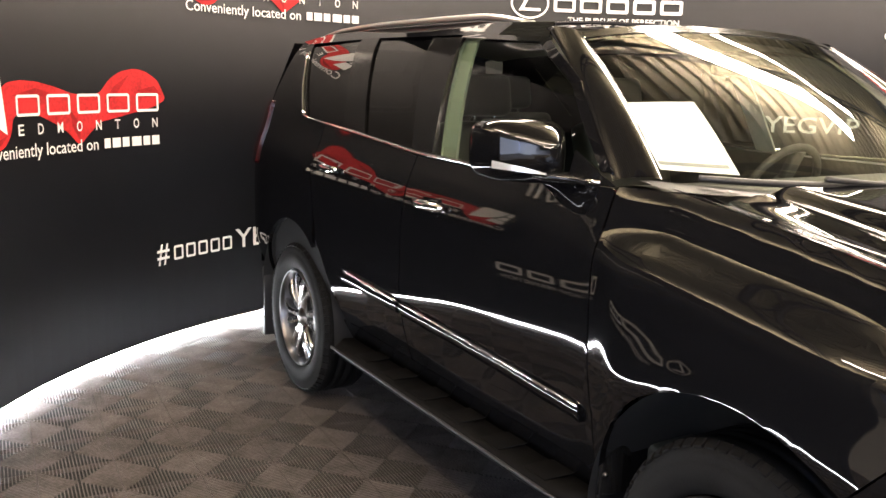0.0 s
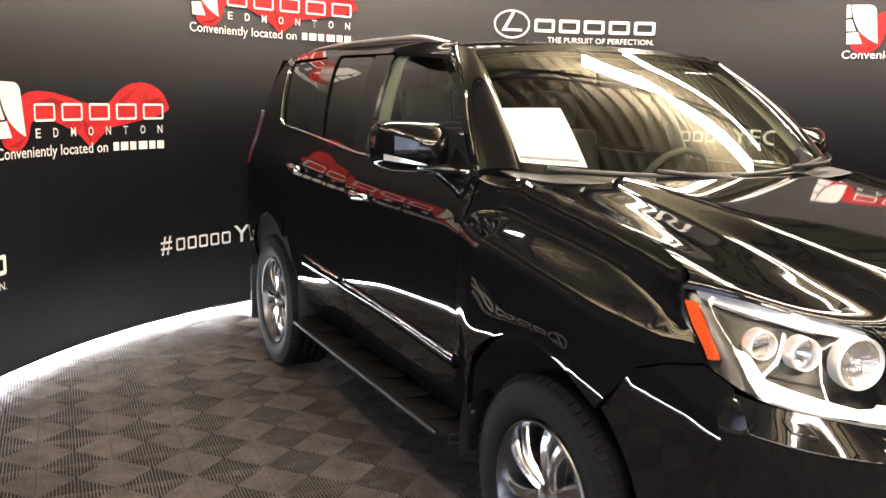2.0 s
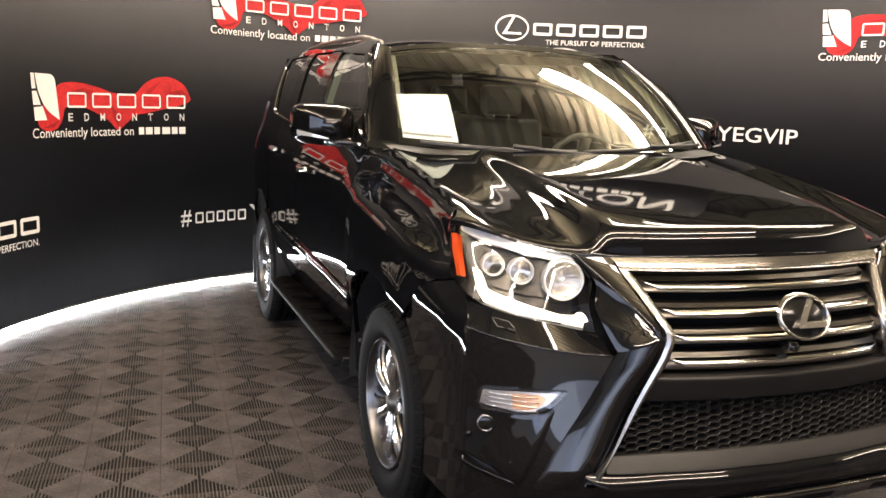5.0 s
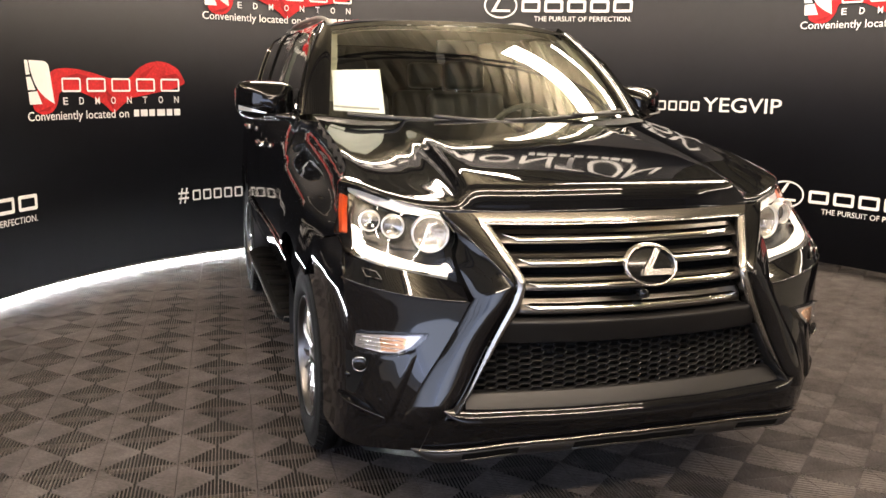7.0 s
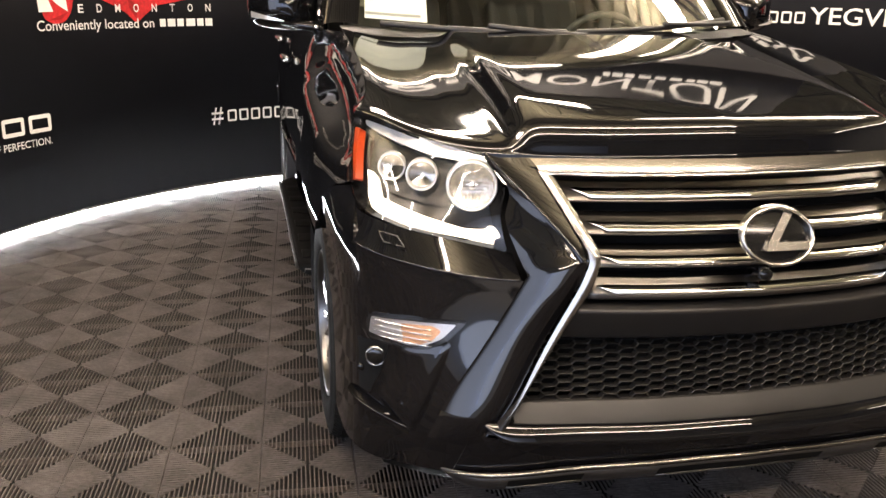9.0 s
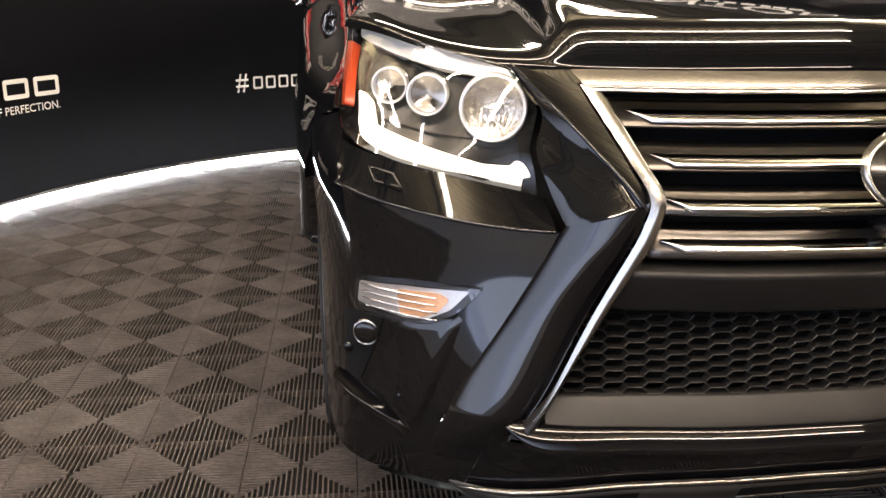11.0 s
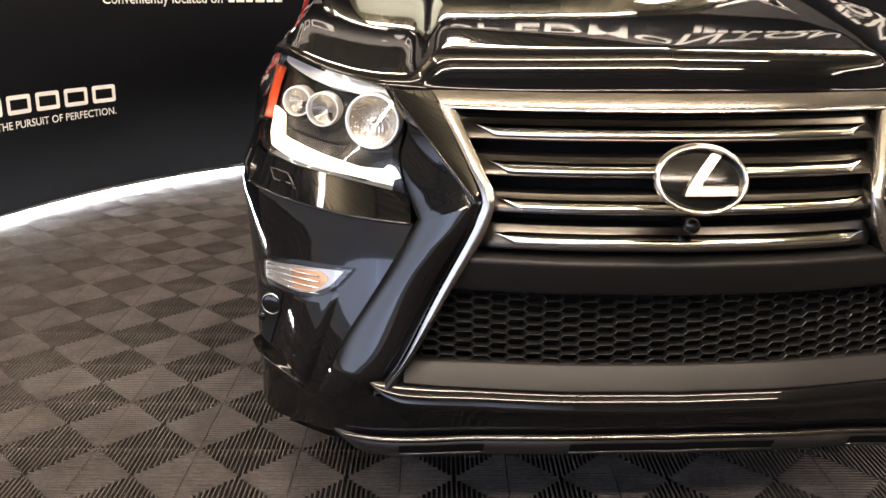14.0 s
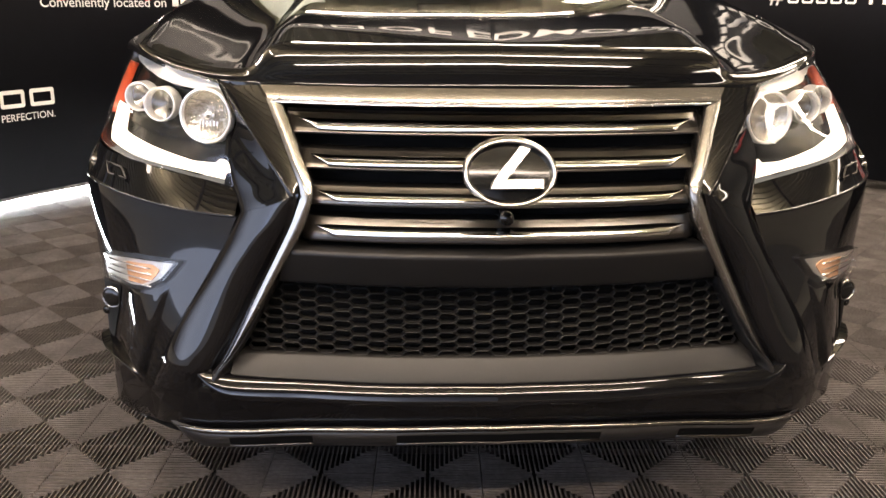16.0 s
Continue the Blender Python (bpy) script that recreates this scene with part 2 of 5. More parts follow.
def panel(poly, fmap, thick=0.012, step=0.05, off=0.0, out=None, bevel=0.0):
    """A sheet with the outline poly (in the surface's own two coordinates), laid on the surface fmap, lifted by off, with its edge turned in by thick.
    out: a point or way that tells the outer side."""
    bm = bmesh.new()
    pts = []
    for k, p in enumerate(poly):
        q = poly[(k + 1) % len(poly)]
        n = max(1, int(math.hypot(q[0] - p[0], q[1] - p[1]) / step))
        for i in range(n):
            pts.append((p[0] + (q[0] - p[0]) * i / n, p[1] + (q[1] - p[1]) * i / n))
    bm.faces.new([bm.verts.new((u, v, 0)) for u, v in pts])
    us, vs = [p[0] for p in pts], [p[1] for p in pts]
    for axis, lo, hi in ((0, min(us), max(us)), (1, min(vs), max(vs))):
        k = math.floor(lo / step) + 1
        while k * step < hi - 1e-6:
            co = [0, 0, 0]
            co[axis] = k * step + 1e-5
            no = [0, 0, 0]
            no[axis] = 1
            bmesh.ops.bisect_plane(bm, geom=bm.verts[:] + bm.edges[:] + bm.faces[:], plane_co=co, plane_no=no, dist=1e-6)
            k += 1
    uv = {v: (v.co.x, v.co.y) for v in bm.verts}
    rim = [v for v in bm.verts if any(len(e.link_faces) == 1 for e in v.link_edges)]
    rim_edges = [e for e in bm.edges if len(e.link_faces) == 1]
    e = 1e-3
    nor = {}
    for v, (a, b) in uv.items():
        p = Vector(fmap(a, b))
        du, dv = Vector(fmap(a + e, b)) - Vector(fmap(a - e, b)), Vector(fmap(a, b + e)) - Vector(fmap(a, b - e))
        n = du.cross(dv)
        n = n.normalized() if n.length > 1e-12 else Vector((0, 0, 1))
        if n.dot(Vector(out)) < 0:
            n = -n
        nor[v] = n
        v.co = p + n * off
    bm.normal_update()
    for f in bm.faces:
        if f.normal.dot(nor[f.verts[0]]) < 0:
            f.normal_flip()
    if thick:
        low = {}
        for v in rim:
            low[v] = bm.verts.new(v.co - nor[v] * thick)
        for ed in rim_edges:
            a, b = ed.verts
            face = ed.link_faces[0]
            vs_ = [l.vert for l in face.loops]
            k = vs_.index(a)
            if vs_[(k + 1) % len(vs_)] == b:
                a, b = b, a
            bm.faces.new((a, b, low[b], low[a]))
            ed.smooth = False
    big = [f for f in bm.faces if len(f.verts) > 4]
    bmesh.ops.triangulate(bm, faces=big)
    return bm


def tube(points, r, sides=8, closed=False, flat=1.0):
    """A round bar along points; flat squeezes it upright."""
    bm = bmesh.new()
    pts = [Vector(p) for p in points]
    rings = []
    n = len(pts)
    for k, p in enumerate(pts):
        a, b = (pts[k - 1], pts[(k + 1) % n]) if closed else (pts[max(0, k - 1)], pts[min(n - 1, k + 1)])
        t = (b - a).normalized()
        s = t.cross(Vector((0, 0, 1)))
        s = s.normalized() if s.length > 1e-4 else Vector((1, 0, 0))
        u = s.cross(t)
        rr = r[k] if isinstance(r, (list, tuple)) else r
        rings.append([bm.verts.new(p + s * math.cos(2 * math.pi * i / sides) * rr + u * math.sin(2 * math.pi * i / sides) * rr * flat) for i in range(sides)])
    for k in range(n if closed else n - 1):
        A, B = rings[k], rings[(k + 1) % n]
        for i in range(sides):
            bm.faces.new((A[i], A[(i + 1) % sides], B[(i + 1) % sides], B[i]))
    if not closed:
        bm.faces.new(rings[0][::-1])
        bm.faces.new(rings[-1])
    bmesh.ops.recalc_face_normals(bm, faces=bm.faces[:])
    return bm


def lathe(profile, n=48, axis="x"):
    """Turn a profile of (along, radius) round an axis."""
    bm = bmesh.new()
    rings = []
    for a, r in profile:
        ring = []
        for k in range(n):
            c, s = math.cos(2 * math.pi * k / n) * r, math.sin(2 * math.pi * k / n) * r
            ring.append(bm.verts.new((a, c, s) if axis == "x" else (c, a, s) if axis == "y" else (c, s, a)))
        rings.append(ring)
    for A, B in zip(rings, rings[1:]):
        for k in range(n):
            bm.faces.new((A[k], A[(k + 1) % n], B[(k + 1) % n], B[k]))
    bmesh.ops.remove_doubles(bm, verts=bm.verts[:], dist=1e-5)
    bmesh.ops.recalc_face_normals(bm, faces=bm.faces[:])
    return bm


def box(x0, y0, z0, x1, y1, z1, bev=0.0, seg=2):
    bm = bmesh.new()
    bmesh.ops.create_cube(bm, size=1)
    for v in bm.verts:
        v.co = ((x0 + x1) / 2 + v.co.x * (x1 - x0), (y0 + y1) / 2 + v.co.y * (y1 - y0), (z0 + z1) / 2 + v.co.z * (z1 - z0))
    if bev:
        bmesh.ops.bevel(bm, geom=bm.edges[:], offset=bev, segments=seg, affect="EDGES", profile=0.6)
    return bm


def join(*bms):
    bm = bms[0]
    for other in bms[1:]:
        tmp = bpy.data.meshes.new("tmp")
        other.to_mesh(tmp)
        other.free()
        bm.from_mesh(tmp)
        bpy.data.meshes.remove(tmp)
    return bm


def sheet(fn, nu, nv):
    """A grid of fn(u, v), u and v from 0 to 1."""
    bm = bmesh.new()
    g = [[bm.verts.new(fn(i / nu, j / nv)) for j in range(nv + 1)] for i in range(nu + 1)]
    for i in range(nu):
        for j in range(nv):
            bm.faces.new((g[i][j], g[i + 1][j], g[i + 1][j + 1], g[i][j + 1]))
    return bm


# ---- the place: floor, curved wall, shed ----
CX, CY, RAD = 0.50, 1.95, 3.45
HEM = 0.085
TILE, TURN = 0.297, radians(-3.2)
TX, TY = -1.438, 1.017


def arc(a, z, r=RAD):
    a = radians(a)
    return Vector((CX + r * math.sin(a), CY + r * math.cos(a), z))


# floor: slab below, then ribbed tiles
slab = solid("ground", box(-16, -16, -0.30, 18, 12, -0.024), UNDER, "floor slab under the ribbed tiles, blackened to give the gaps shade", "floor", kind="structure")
floor = thing("floor", "grey brown ribbed interlocking plastic tile floor", "floor", kind="structure")


def rib_tile():
    vs, fs = [], []
    h = TILE / 2 - 0.0007
    n = 22
    pitch = TILE / n

    def bar(x0, y0, x1, y1, top, low):
        """One square bar with eased upper edges."""
        k = len(vs)
        for z, b in ((low, 0), (top - 0.0005, 0), (top, 0.0004)):
            vs.extend([(x0 + b, y0 + b, z), (x1 - b, y0 + b, z), (x1 - b, y1 - b, z), (x0 + b, y1 - b, z)])
        for a in (0, 4):
            for f in ((0, 1, 5, 4), (1, 2, 6, 5), (2, 3, 7, 6), (3, 0, 4, 7)):
                fs.append([k + a + q for q in f])
        fs.extend([[k + 8, k + 9, k + 10, k + 11], [k + 3, k + 2, k + 1, k]])
    for q in range(n):
        c = -TILE / 2 + pitch * (q + 0.5)
        w = pitch * 0.145
        s = abs(c) + 0.002
        if h - s > 0.004:
            for sg in (1, -1):
                y0, y1 = (s, h - 0.0012) if sg > 0 else (0.0012 - h, -s)
                bar(c - w, y0, c + w, y1, 0.0, -0.0085)
                bar(y0, c - w, y1, c + w, 0.0, -0.0085)
    # the rim that stands on the slab and carries the ribs
    for sg in (1, -1):
        a, b = sorted((sg * h, sg * (h - 0.0010)))
        bar(a, -h, b, h, -0.004, -0.024)
        bar(-h + 0.0011, a, h - 0.0011, b, -0.004, -0.024)
    return vs, fs


TV, TF = rib_tile()
tile_mesh = bpy.data.meshes.new("tile")
tile_mesh.from_pydata(TV, [], TF)
tile_mesh.materials.append(TILEM)
cells = []
for i in range(-14, 26):
    for j in range(-22, 18):
        lx, ly = TILE * (i + 0.5), TILE * (j + 0.5)
        x, y = TX + lx * math.cos(TURN) - ly * math.sin(TURN), TY + lx * math.sin(TURN) + ly * math.cos(TURN)
        if math.hypot(x - CX, y - CY) < RAD + 0.5 or (-4.6 < x < 5.6 and -4.0 < y < 2.0):
            cells.append((math.hypot((x + 1.5) * 0.8, y - 1.2), x, y))
cells.sort()

# ---- curved backdrop wall ----
A0, A1, TOP = -106.0, 112.0, 2.75


def arc_sheet(z0, z1, r0, r1, n=96):
    bm = bmesh.new()
    rings = []
    for k in range(n + 1):
        a = A0 + (A1 - A0) * k / n
        rings.append([bm.verts.new(arc(a, z, r)) for z, r in ((z0, r0), (z1, r0), (z1, r1), (z0, r1))])
    for P, Q in zip(rings, rings[1:]):
        for i in range(4):
            bm.faces.new((P[i], Q[i], Q[(i + 1) % 4], P[(i + 1) % 4]))
    bm.faces.new(rings[0])
    bm.faces.new(rings[-1][::-1])
    for e in bm.edges:
        if abs((e.verts[0].co - e.verts[1].co).z) < 1e-6 and len(e.link_faces) == 2:
            e.smooth = e.calc_face_angle(0) < 0.6
    bmesh.ops.recalc_face_normals(bm, faces=bm.faces[:])
    return bm


wall = solid("wall_backdrop", arc_sheet(HEM, TOP, RAD, RAD + 0.03), FABRIC, "tall curved black fabric display wall with printed marks", "wall", kind="structure", smooth=True)


def led_strip():
    bm = bmesh.new()
    prev = None
    for k in range(121):
        a = A0 + (38.0 - A0) * k / 120
        q = [bm.verts.new(arc(a, z, r)) for z, r in ((0.018, RAD + 0.045), (0.046, RAD + 0.045), (0.046, RAD + 0.07), (0.018, RAD + 0.07))]
        if prev:
            for i in range(4):
                bm.faces.new((prev[i], q[i], q[(i + 1) % 4], prev[(i + 1) % 4]))
        prev = q
    bmesh.ops.recalc_face_normals(bm, faces=bm.faces[:])
    return bm


tagged(part("led_strip", led_strip(), LED, None), "lit white light strip lying along the foot of the wall", "light strip")


def on_wall(bm, a, z, lift=0.004):
    """Lay a flat drawing (metres right and up of its corner) on the wall at angle a and height z."""
    r = RAD - lift
    for v in bm.verts:
        v.co = arc(a + math.degrees(v.co.x / RAD), z + v.co.y, r)
    return bm


def lettering(body, height, width=None, bold=0.0):
    cu = bpy.data.curves.new("text", "FONT")
    cu.body, cu.size, cu.resolution_u, cu.offset = body, 1.0, 3, bold
    ob = bpy.data.objects.new("text", cu)
    me = bpy.data.meshes.new_from_object(ob)
    bm = bmesh.new()
    bm.from_mesh(me)
    bpy.data.objects.remove(ob)
    bpy.data.curves.remove(cu)
    bpy.data.meshes.remove(me)
    xs = [v.co.x for v in bm.verts]
    k = height / 0.73
    kx = width / (max(xs) - min(xs)) if width else k
    x0 = min(xs)
    for v in bm.verts:
        v.co = ((v.co.x - x0) * kx, v.co.y * k, 0)
    bmesh.ops.bisect_plane(bm, geom=bm.verts[:] + bm.edges[:] + bm.faces[:], plane_co=(0, 0, 0), plane_no=(0, 1, 0))
    return bm


def shape(*polys):
    bm = bmesh.new()
    for p in polys:
        bm.faces.new([bm.verts.new((*q, 0)) for q in p])
    bmesh.ops.triangulate(bm, faces=bm.faces[:])
    return bm


def ring(x, y, w, h, s, corner=None, n=6):
    """A hollow plain block: outline of w by h with a stroke s."""
    corner = corner if corner is not None else min(w, h) * 0.25
    o = rounded([(x, y), (x + w, y), (x + w, y + h), (x, y + h)], corner, n)
    i = rounded([(x + s, y + s), (x + w - s, y + s), (x + w - s, y + h - s), (x + s, y + h - s)], max(0.002, corner - s), n)
    bm = bmesh.new()
    O, I = [bm.verts.new((*q, 0)) for q in o], [bm.verts.new((*q, 0)) for q in i]
    for k in range(len(O)):
        m = (k + 1) % len(O)
        bm.faces.new((O[k], O[m], I[m], I[k]))
    return bm


def oval(w, h, s, x=0, y=0, n=40):
    bm = bmesh.new()
    O = [bm.verts.new((x + w / 2 * math.cos(2 * math.pi * k / n), y + h / 2 * math.sin(2 * math.pi * k / n), 0)) for k in range(n)]
    I = [bm.verts.new((x + (w / 2 - s) * math.cos(2 * math.pi * k / n), y + (h / 2 - s) * math.sin(2 * math.pi * k / n), 0)) for k in range(n)]
    for k in range(n):
        bm.faces.new((O[k], O[(k + 1) % n], I[(k + 1) % n], I[k]))
    return bm


def blocks(n, w, h, s, gap):
    """A row of n plain hollow blocks that stands for a brand name."""
    cw = (w - gap * (n - 1)) / n
    return join(*[ring(k * (cw + gap), 0, cw, h, s, 0.18 * h) for k in range(n)])


def cloth_mark(a, z):
    """White block, waving red cloth, brand blocks, town name, and a line of small print. Its left foot lies at a, z."""
    upper = [(0.10, 0.10), (0.243, 0.228), (0.343, 0.240), (0.459, 0.234), (0.591, 0.209), (0.707, 0.177), (0.823, 0.165), (0.906, 0.177), (0.988, 0.253), (1.071, 0.291), (1.171, 0.306), (1.253, 0.291), (1.336, 0.247), (1.369, 0.190), (1.394, 0.139)]
    lower = [(1.303, 0.101), (1.171, 0.076), (1.038, 0.051), (0.906, 0.032), (0.823, -0.025), (0.748, -0.082), (0.674, -0.013), (0.574, 0.038), (0.475, 0.076), (0.343, 0.095), (0.285, 0.076), (0.268, 0.0), (0.220, -0.057), (0.140, -0.076), (0.066, -0.044), (0.050, -0.006)]
    part("red_cloth_print", on_wall(shape(rounded(upper + lower, 0.03, 3)), a, z, 0.004), RED, wall, "red waving cloth print")
    folds = shape([(0.28, 0.17), (0.45, 0.205), (0.62, 0.165), (0.45, 0.165)], [(0.69, 0.10), (0.76, 0.02), (0.752, -0.055), (0.70, 0.02)], [(0.93, 0.12), (1.01, 0.21), (1.13, 0.275), (1.04, 0.18)], [(1.18, 0.19), (1.31, 0.215), (1.365, 0.165), (1.25, 0.155)], [(0.09, -0.05), (0.19, -0.045), (0.245, 0.0), (0.17, -0.025)])
    part("cloth_fold_print", on_wall(folds, a, z, 0.005), SHADE, wall, "dark folds of the red cloth print")
    blk = join(shape(rounded([(0.037, 0.285), (0.205, 0.281, 0.05), (0.239, 0.0), (0.169, 0.036, 0.05), (0.110, 0.085, 0.05), (0.073, 0.145, 0.05), (0.048, 0.218, 0.05)], 0.002)),
               shape([(0.0, 0.285), (0.029, 0.285), (0.041, 0.194), (0.007, 0.190)]), shape([(0.007, 0.176), (0.046, 0.178), (0.081, 0.093), (0.016, 0.093)]), shape([(0.019, 0.079), (0.095, 0.085), (0.132, 0.0), (0.025, -0.002)]))
    part("white_block_print", on_wall(blk, a, z, 0.006), WHITE, wall)
    part("brand_block_print", on_wall(join(blocks(5, 1.03, 0.098, 0.0135, 0.05)), a + 5.1, z + 0.077, 0.007), WHITE, wall)
    part("town_name_print", on_wall(join(*[shift(lettering(ch, 0.052, 0.04, 0.012), k * 0.139) for k, ch in enumerate("EDMONTON")]), a + 5.2, z - 0.008, 0.007), WHITE, wall)
    part("slogan_print", on_wall(lettering("Conveniently located on", 0.062, 0.88, 0.006), a, z - 0.108, 0.007), WHITE, wall)
    part("street_bar_print", on_wall(join(*[shape([(x, 0.0), (x + w, 0.0), (x + w, 0.05), (x, 0.05)]) for x, w in ((0.925, 0.045), (0.985, 0.06), (1.06, 0.05), (1.13, 0.07), (1.215, 0.05), (1.28, 0.055))]), a, z - 0.105, 0.007), WHITE, wall)


def shift(bm, dx, dy=0.0):
    for v in bm.verts:
        v.co.x += dx
        v.co.y += dy
    return bm


def oval_mark(a, z):
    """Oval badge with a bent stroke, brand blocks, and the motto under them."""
    badge = join(oval(0.30, 0.225, 0.014, 0.15, 0.14), shape([(0.15, 0.235), (0.175, 0.235), (0.105, 0.105), (0.235, 0.105), (0.235, 0.085), (0.065, 0.085)]))
    part("oval_badge_print", on_wall(badge, a, z, 0.006), WHITE, wall)
    part("brand_block_print", on_wall(blocks(5, 0.98, 0.105, 0.024, 0.035), a + 5.6, z + 0.085, 0.006), WHITE, wall)
    part("motto_print", on_wall(lettering("THE PURSUIT OF PERFECTION.", 0.044, 0.86, 0.006), a + 7.5, z + 0.008, 0.006), WHITE, wall)


def tag_mark(a, z):
    """A hash sign, brand blocks and six capitals."""
    part("hash_print", on_wall(lettering("#", 0.125, 0.095, 0.01), a, z, 0.006), WHITE, wall)
    part("brand_block_print", on_wall(shift(blocks(5, 0.46, 0.085, 0.014, 0.022), 0.13), a, z, 0.006), WHITE, wall)
    part("capitals_print", on_wall(shift(lettering("YEGVIP", 0.125, 0.66, 0.008), 0.62), a, z, 0.006), WHITE, wall)


cloth_mark(-54.6, 1.30)
cloth_mark(-28.6, 2.05)
cloth_mark(58.8, 2.05)
cloth_mark(84.0, 1.30)
oval_mark(13.5, 2.02)
oval_mark(-76.0, 0.525)
oval_mark(56.4, 0.47)
tag_mark(-33.2, 0.515)
tag_mark(36.0, 1.265)
tag_mark(-72.5, 2.04)
tag_mark(-14.0, 1.265)
# banner above the wall with the large name, which the bonnet mirrors
BAN0, BAN1 = -46.0, 50.0
banner = thing("banner", "black fabric banner with a large white name above the wall", "banner", at=arc(0, TOP))


def banner_cloth():
    bm = bmesh.new()
    prev = None
    for k in range(49):
        a = BAN0 + (BAN1 - BAN0) * k / 48
        q = [bm.verts.new(arc(a, z, r) - banner.location) for z, r in ((TOP + 0.002, RAD), (3.62, RAD), (3.62, RAD + 0.03), (TOP + 0.002, RAD + 0.03))]
        if prev:
            for i in range(4):
                bm.faces.new((prev[i], q[i], q[(i + 1) % 4], prev[(i + 1) % 4]))
        prev = q
    bmesh.ops.recalc_face_normals(bm, faces=bm.faces[:])
    return bm


def on_banner(bm, a, z):
    on_wall(bm, a, z, 0.006)
    for v in bm.verts:
        v.co -= banner.location
    return bm


part("cloth", banner_cloth(), FABRIC, banner)
part("large_name_print", on_banner(lettering("EDMONTON", 0.27, 2.80, 0.004), -1.2, 3.17), WHITE, banner, "large white town name")
part("large_name_print", on_banner(lettering("OF", 0.27, 0.60, 0.004), -13.5, 3.17), WHITE, banner)
part("brand_block_print", on_banner(blocks(5, 1.70, 0.27, 0.04, 0.08), -44.0, 3.17), WHITE, banner)
part("street_bar_print", on_banner(join(*[shape([(x, 0.0), (x + w, 0.0), (x + w, 0.07), (x, 0.07)]) for x, w in ((0, 0.06), (0.08, 0.09), (0.19, 0.08), (0.31, 0.10), (0.45, 0.09), (0.58, 0.10), (0.72, 0.07), (0.81, 0.09), (0.92, 0.10))]), 23.0, 3.065), WHITE, banner)

# ---- shed around the booth ----
solid("shed_floor", join(box(-11, -12, -0.012, -4.75, 12, 0.0), box(-4.75, -12, -0.012, 5.75, -4.15, 0.0), box(5.75, -12, -0.012, 16, 12, 0.0)), CONC, "smooth grey concrete floor around the tiled booth", "floor", kind="structure")
def ceiling_mesh():
    """Corrugated deck."""
    bm = bmesh.new()
    x0, x1, y0, y1, p = -14.0, 16.0, -14.0, 10.0, 0.30
    n = int((x1 - x0) / p)
    prof = []
    for k in range(n):
        x = x0 + k * p
        prof += [(x, 0.0), (x + 0.10, 0.0), (x + 0.13, 0.075), (x + 0.27, 0.075)]
    prof.append((x1, 0))
    vs = [(bm.verts.new((x, y0, CEIL + z)), bm.verts.new((x, y1, CEIL + z))) for x, z in prof]
    for a, b in zip(vs, vs[1:]):
        bm.faces.new((a[0], b[0], b[1], a[1]))
    top = box(x0, y0, CEIL + 0.12, x1, y1, CEIL + 0.2)
    return join(bm, top)


ceiling = solid("ceiling", ceiling_mesh(), DECK, "corrugated tan metal roof deck", "ceiling", kind="structure")


def truss(y):
    """Open-web joist across the shed: two chords and a zigzag of bars."""
    t = thing("roof_truss", "dark open-web steel roof joist under the deck", "truss", "roof trusses", at=(0, y, 0))
    part("top_chord", box(-14, -0.04, CEIL - 0.08, 16, 0.04, CEIL - 0.001), STEEL, t)
    part("bottom_chord", box(-14, -0.04, CEIL - 0.62, 16, 0.04, CEIL - 0.56), STEEL, t)
    webs = []
    for k in range(40):
        x = -14 + 0.75 * k
        zz = (CEIL - 0.6, CEIL - 0.05)
        webs.append(tube([(x, 0, zz[k % 2]), (x + 0.75, 0, zz[(k + 1) % 2])], 0.026, 6))
    part("web_bars", join(*webs), STEEL, t)
    return t


t0 = truss(-7.0)
for y in (-4.5, -2.0, 0.5, 3.0, 5.5, 8.0):
    copy_thing(t0, pose(0, y, 0))

sides = {"wall_west": join(box(-9.2, 1.5, -0.3, -9, 10, CEIL + 0.2), box(-9.2, -9.0, 5.0, -9, 1.5, CEIL + 0.2)), "wall_east": box(10, -14, -0.3, 10.2, 10, CEIL + 0.2), "wall_north": box(-14, 10, -0.3, 16, 10.2, CEIL + 0.2)}
for n_, bm_ in sides.items():
    solid(n_, bm_, SHEDW, "plain dull grey shed wall", "wall", kind="structure")
south = join(box(0.5, -9.2, -0.3, 16, -9, CEIL + 0.2), box(-9.2, -9.2, 4.4, 0.5, -9, CEIL + 0.2))
solid("wall_south", south, SHEDW, "dull grey shed wall with a wide open doorway", "wall", kind="structure")
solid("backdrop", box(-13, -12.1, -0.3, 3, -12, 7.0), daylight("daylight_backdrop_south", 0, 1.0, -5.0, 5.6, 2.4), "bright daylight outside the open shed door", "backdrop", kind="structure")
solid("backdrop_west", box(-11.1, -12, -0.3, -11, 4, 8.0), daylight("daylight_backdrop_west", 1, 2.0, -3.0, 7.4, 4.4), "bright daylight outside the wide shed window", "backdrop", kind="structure")


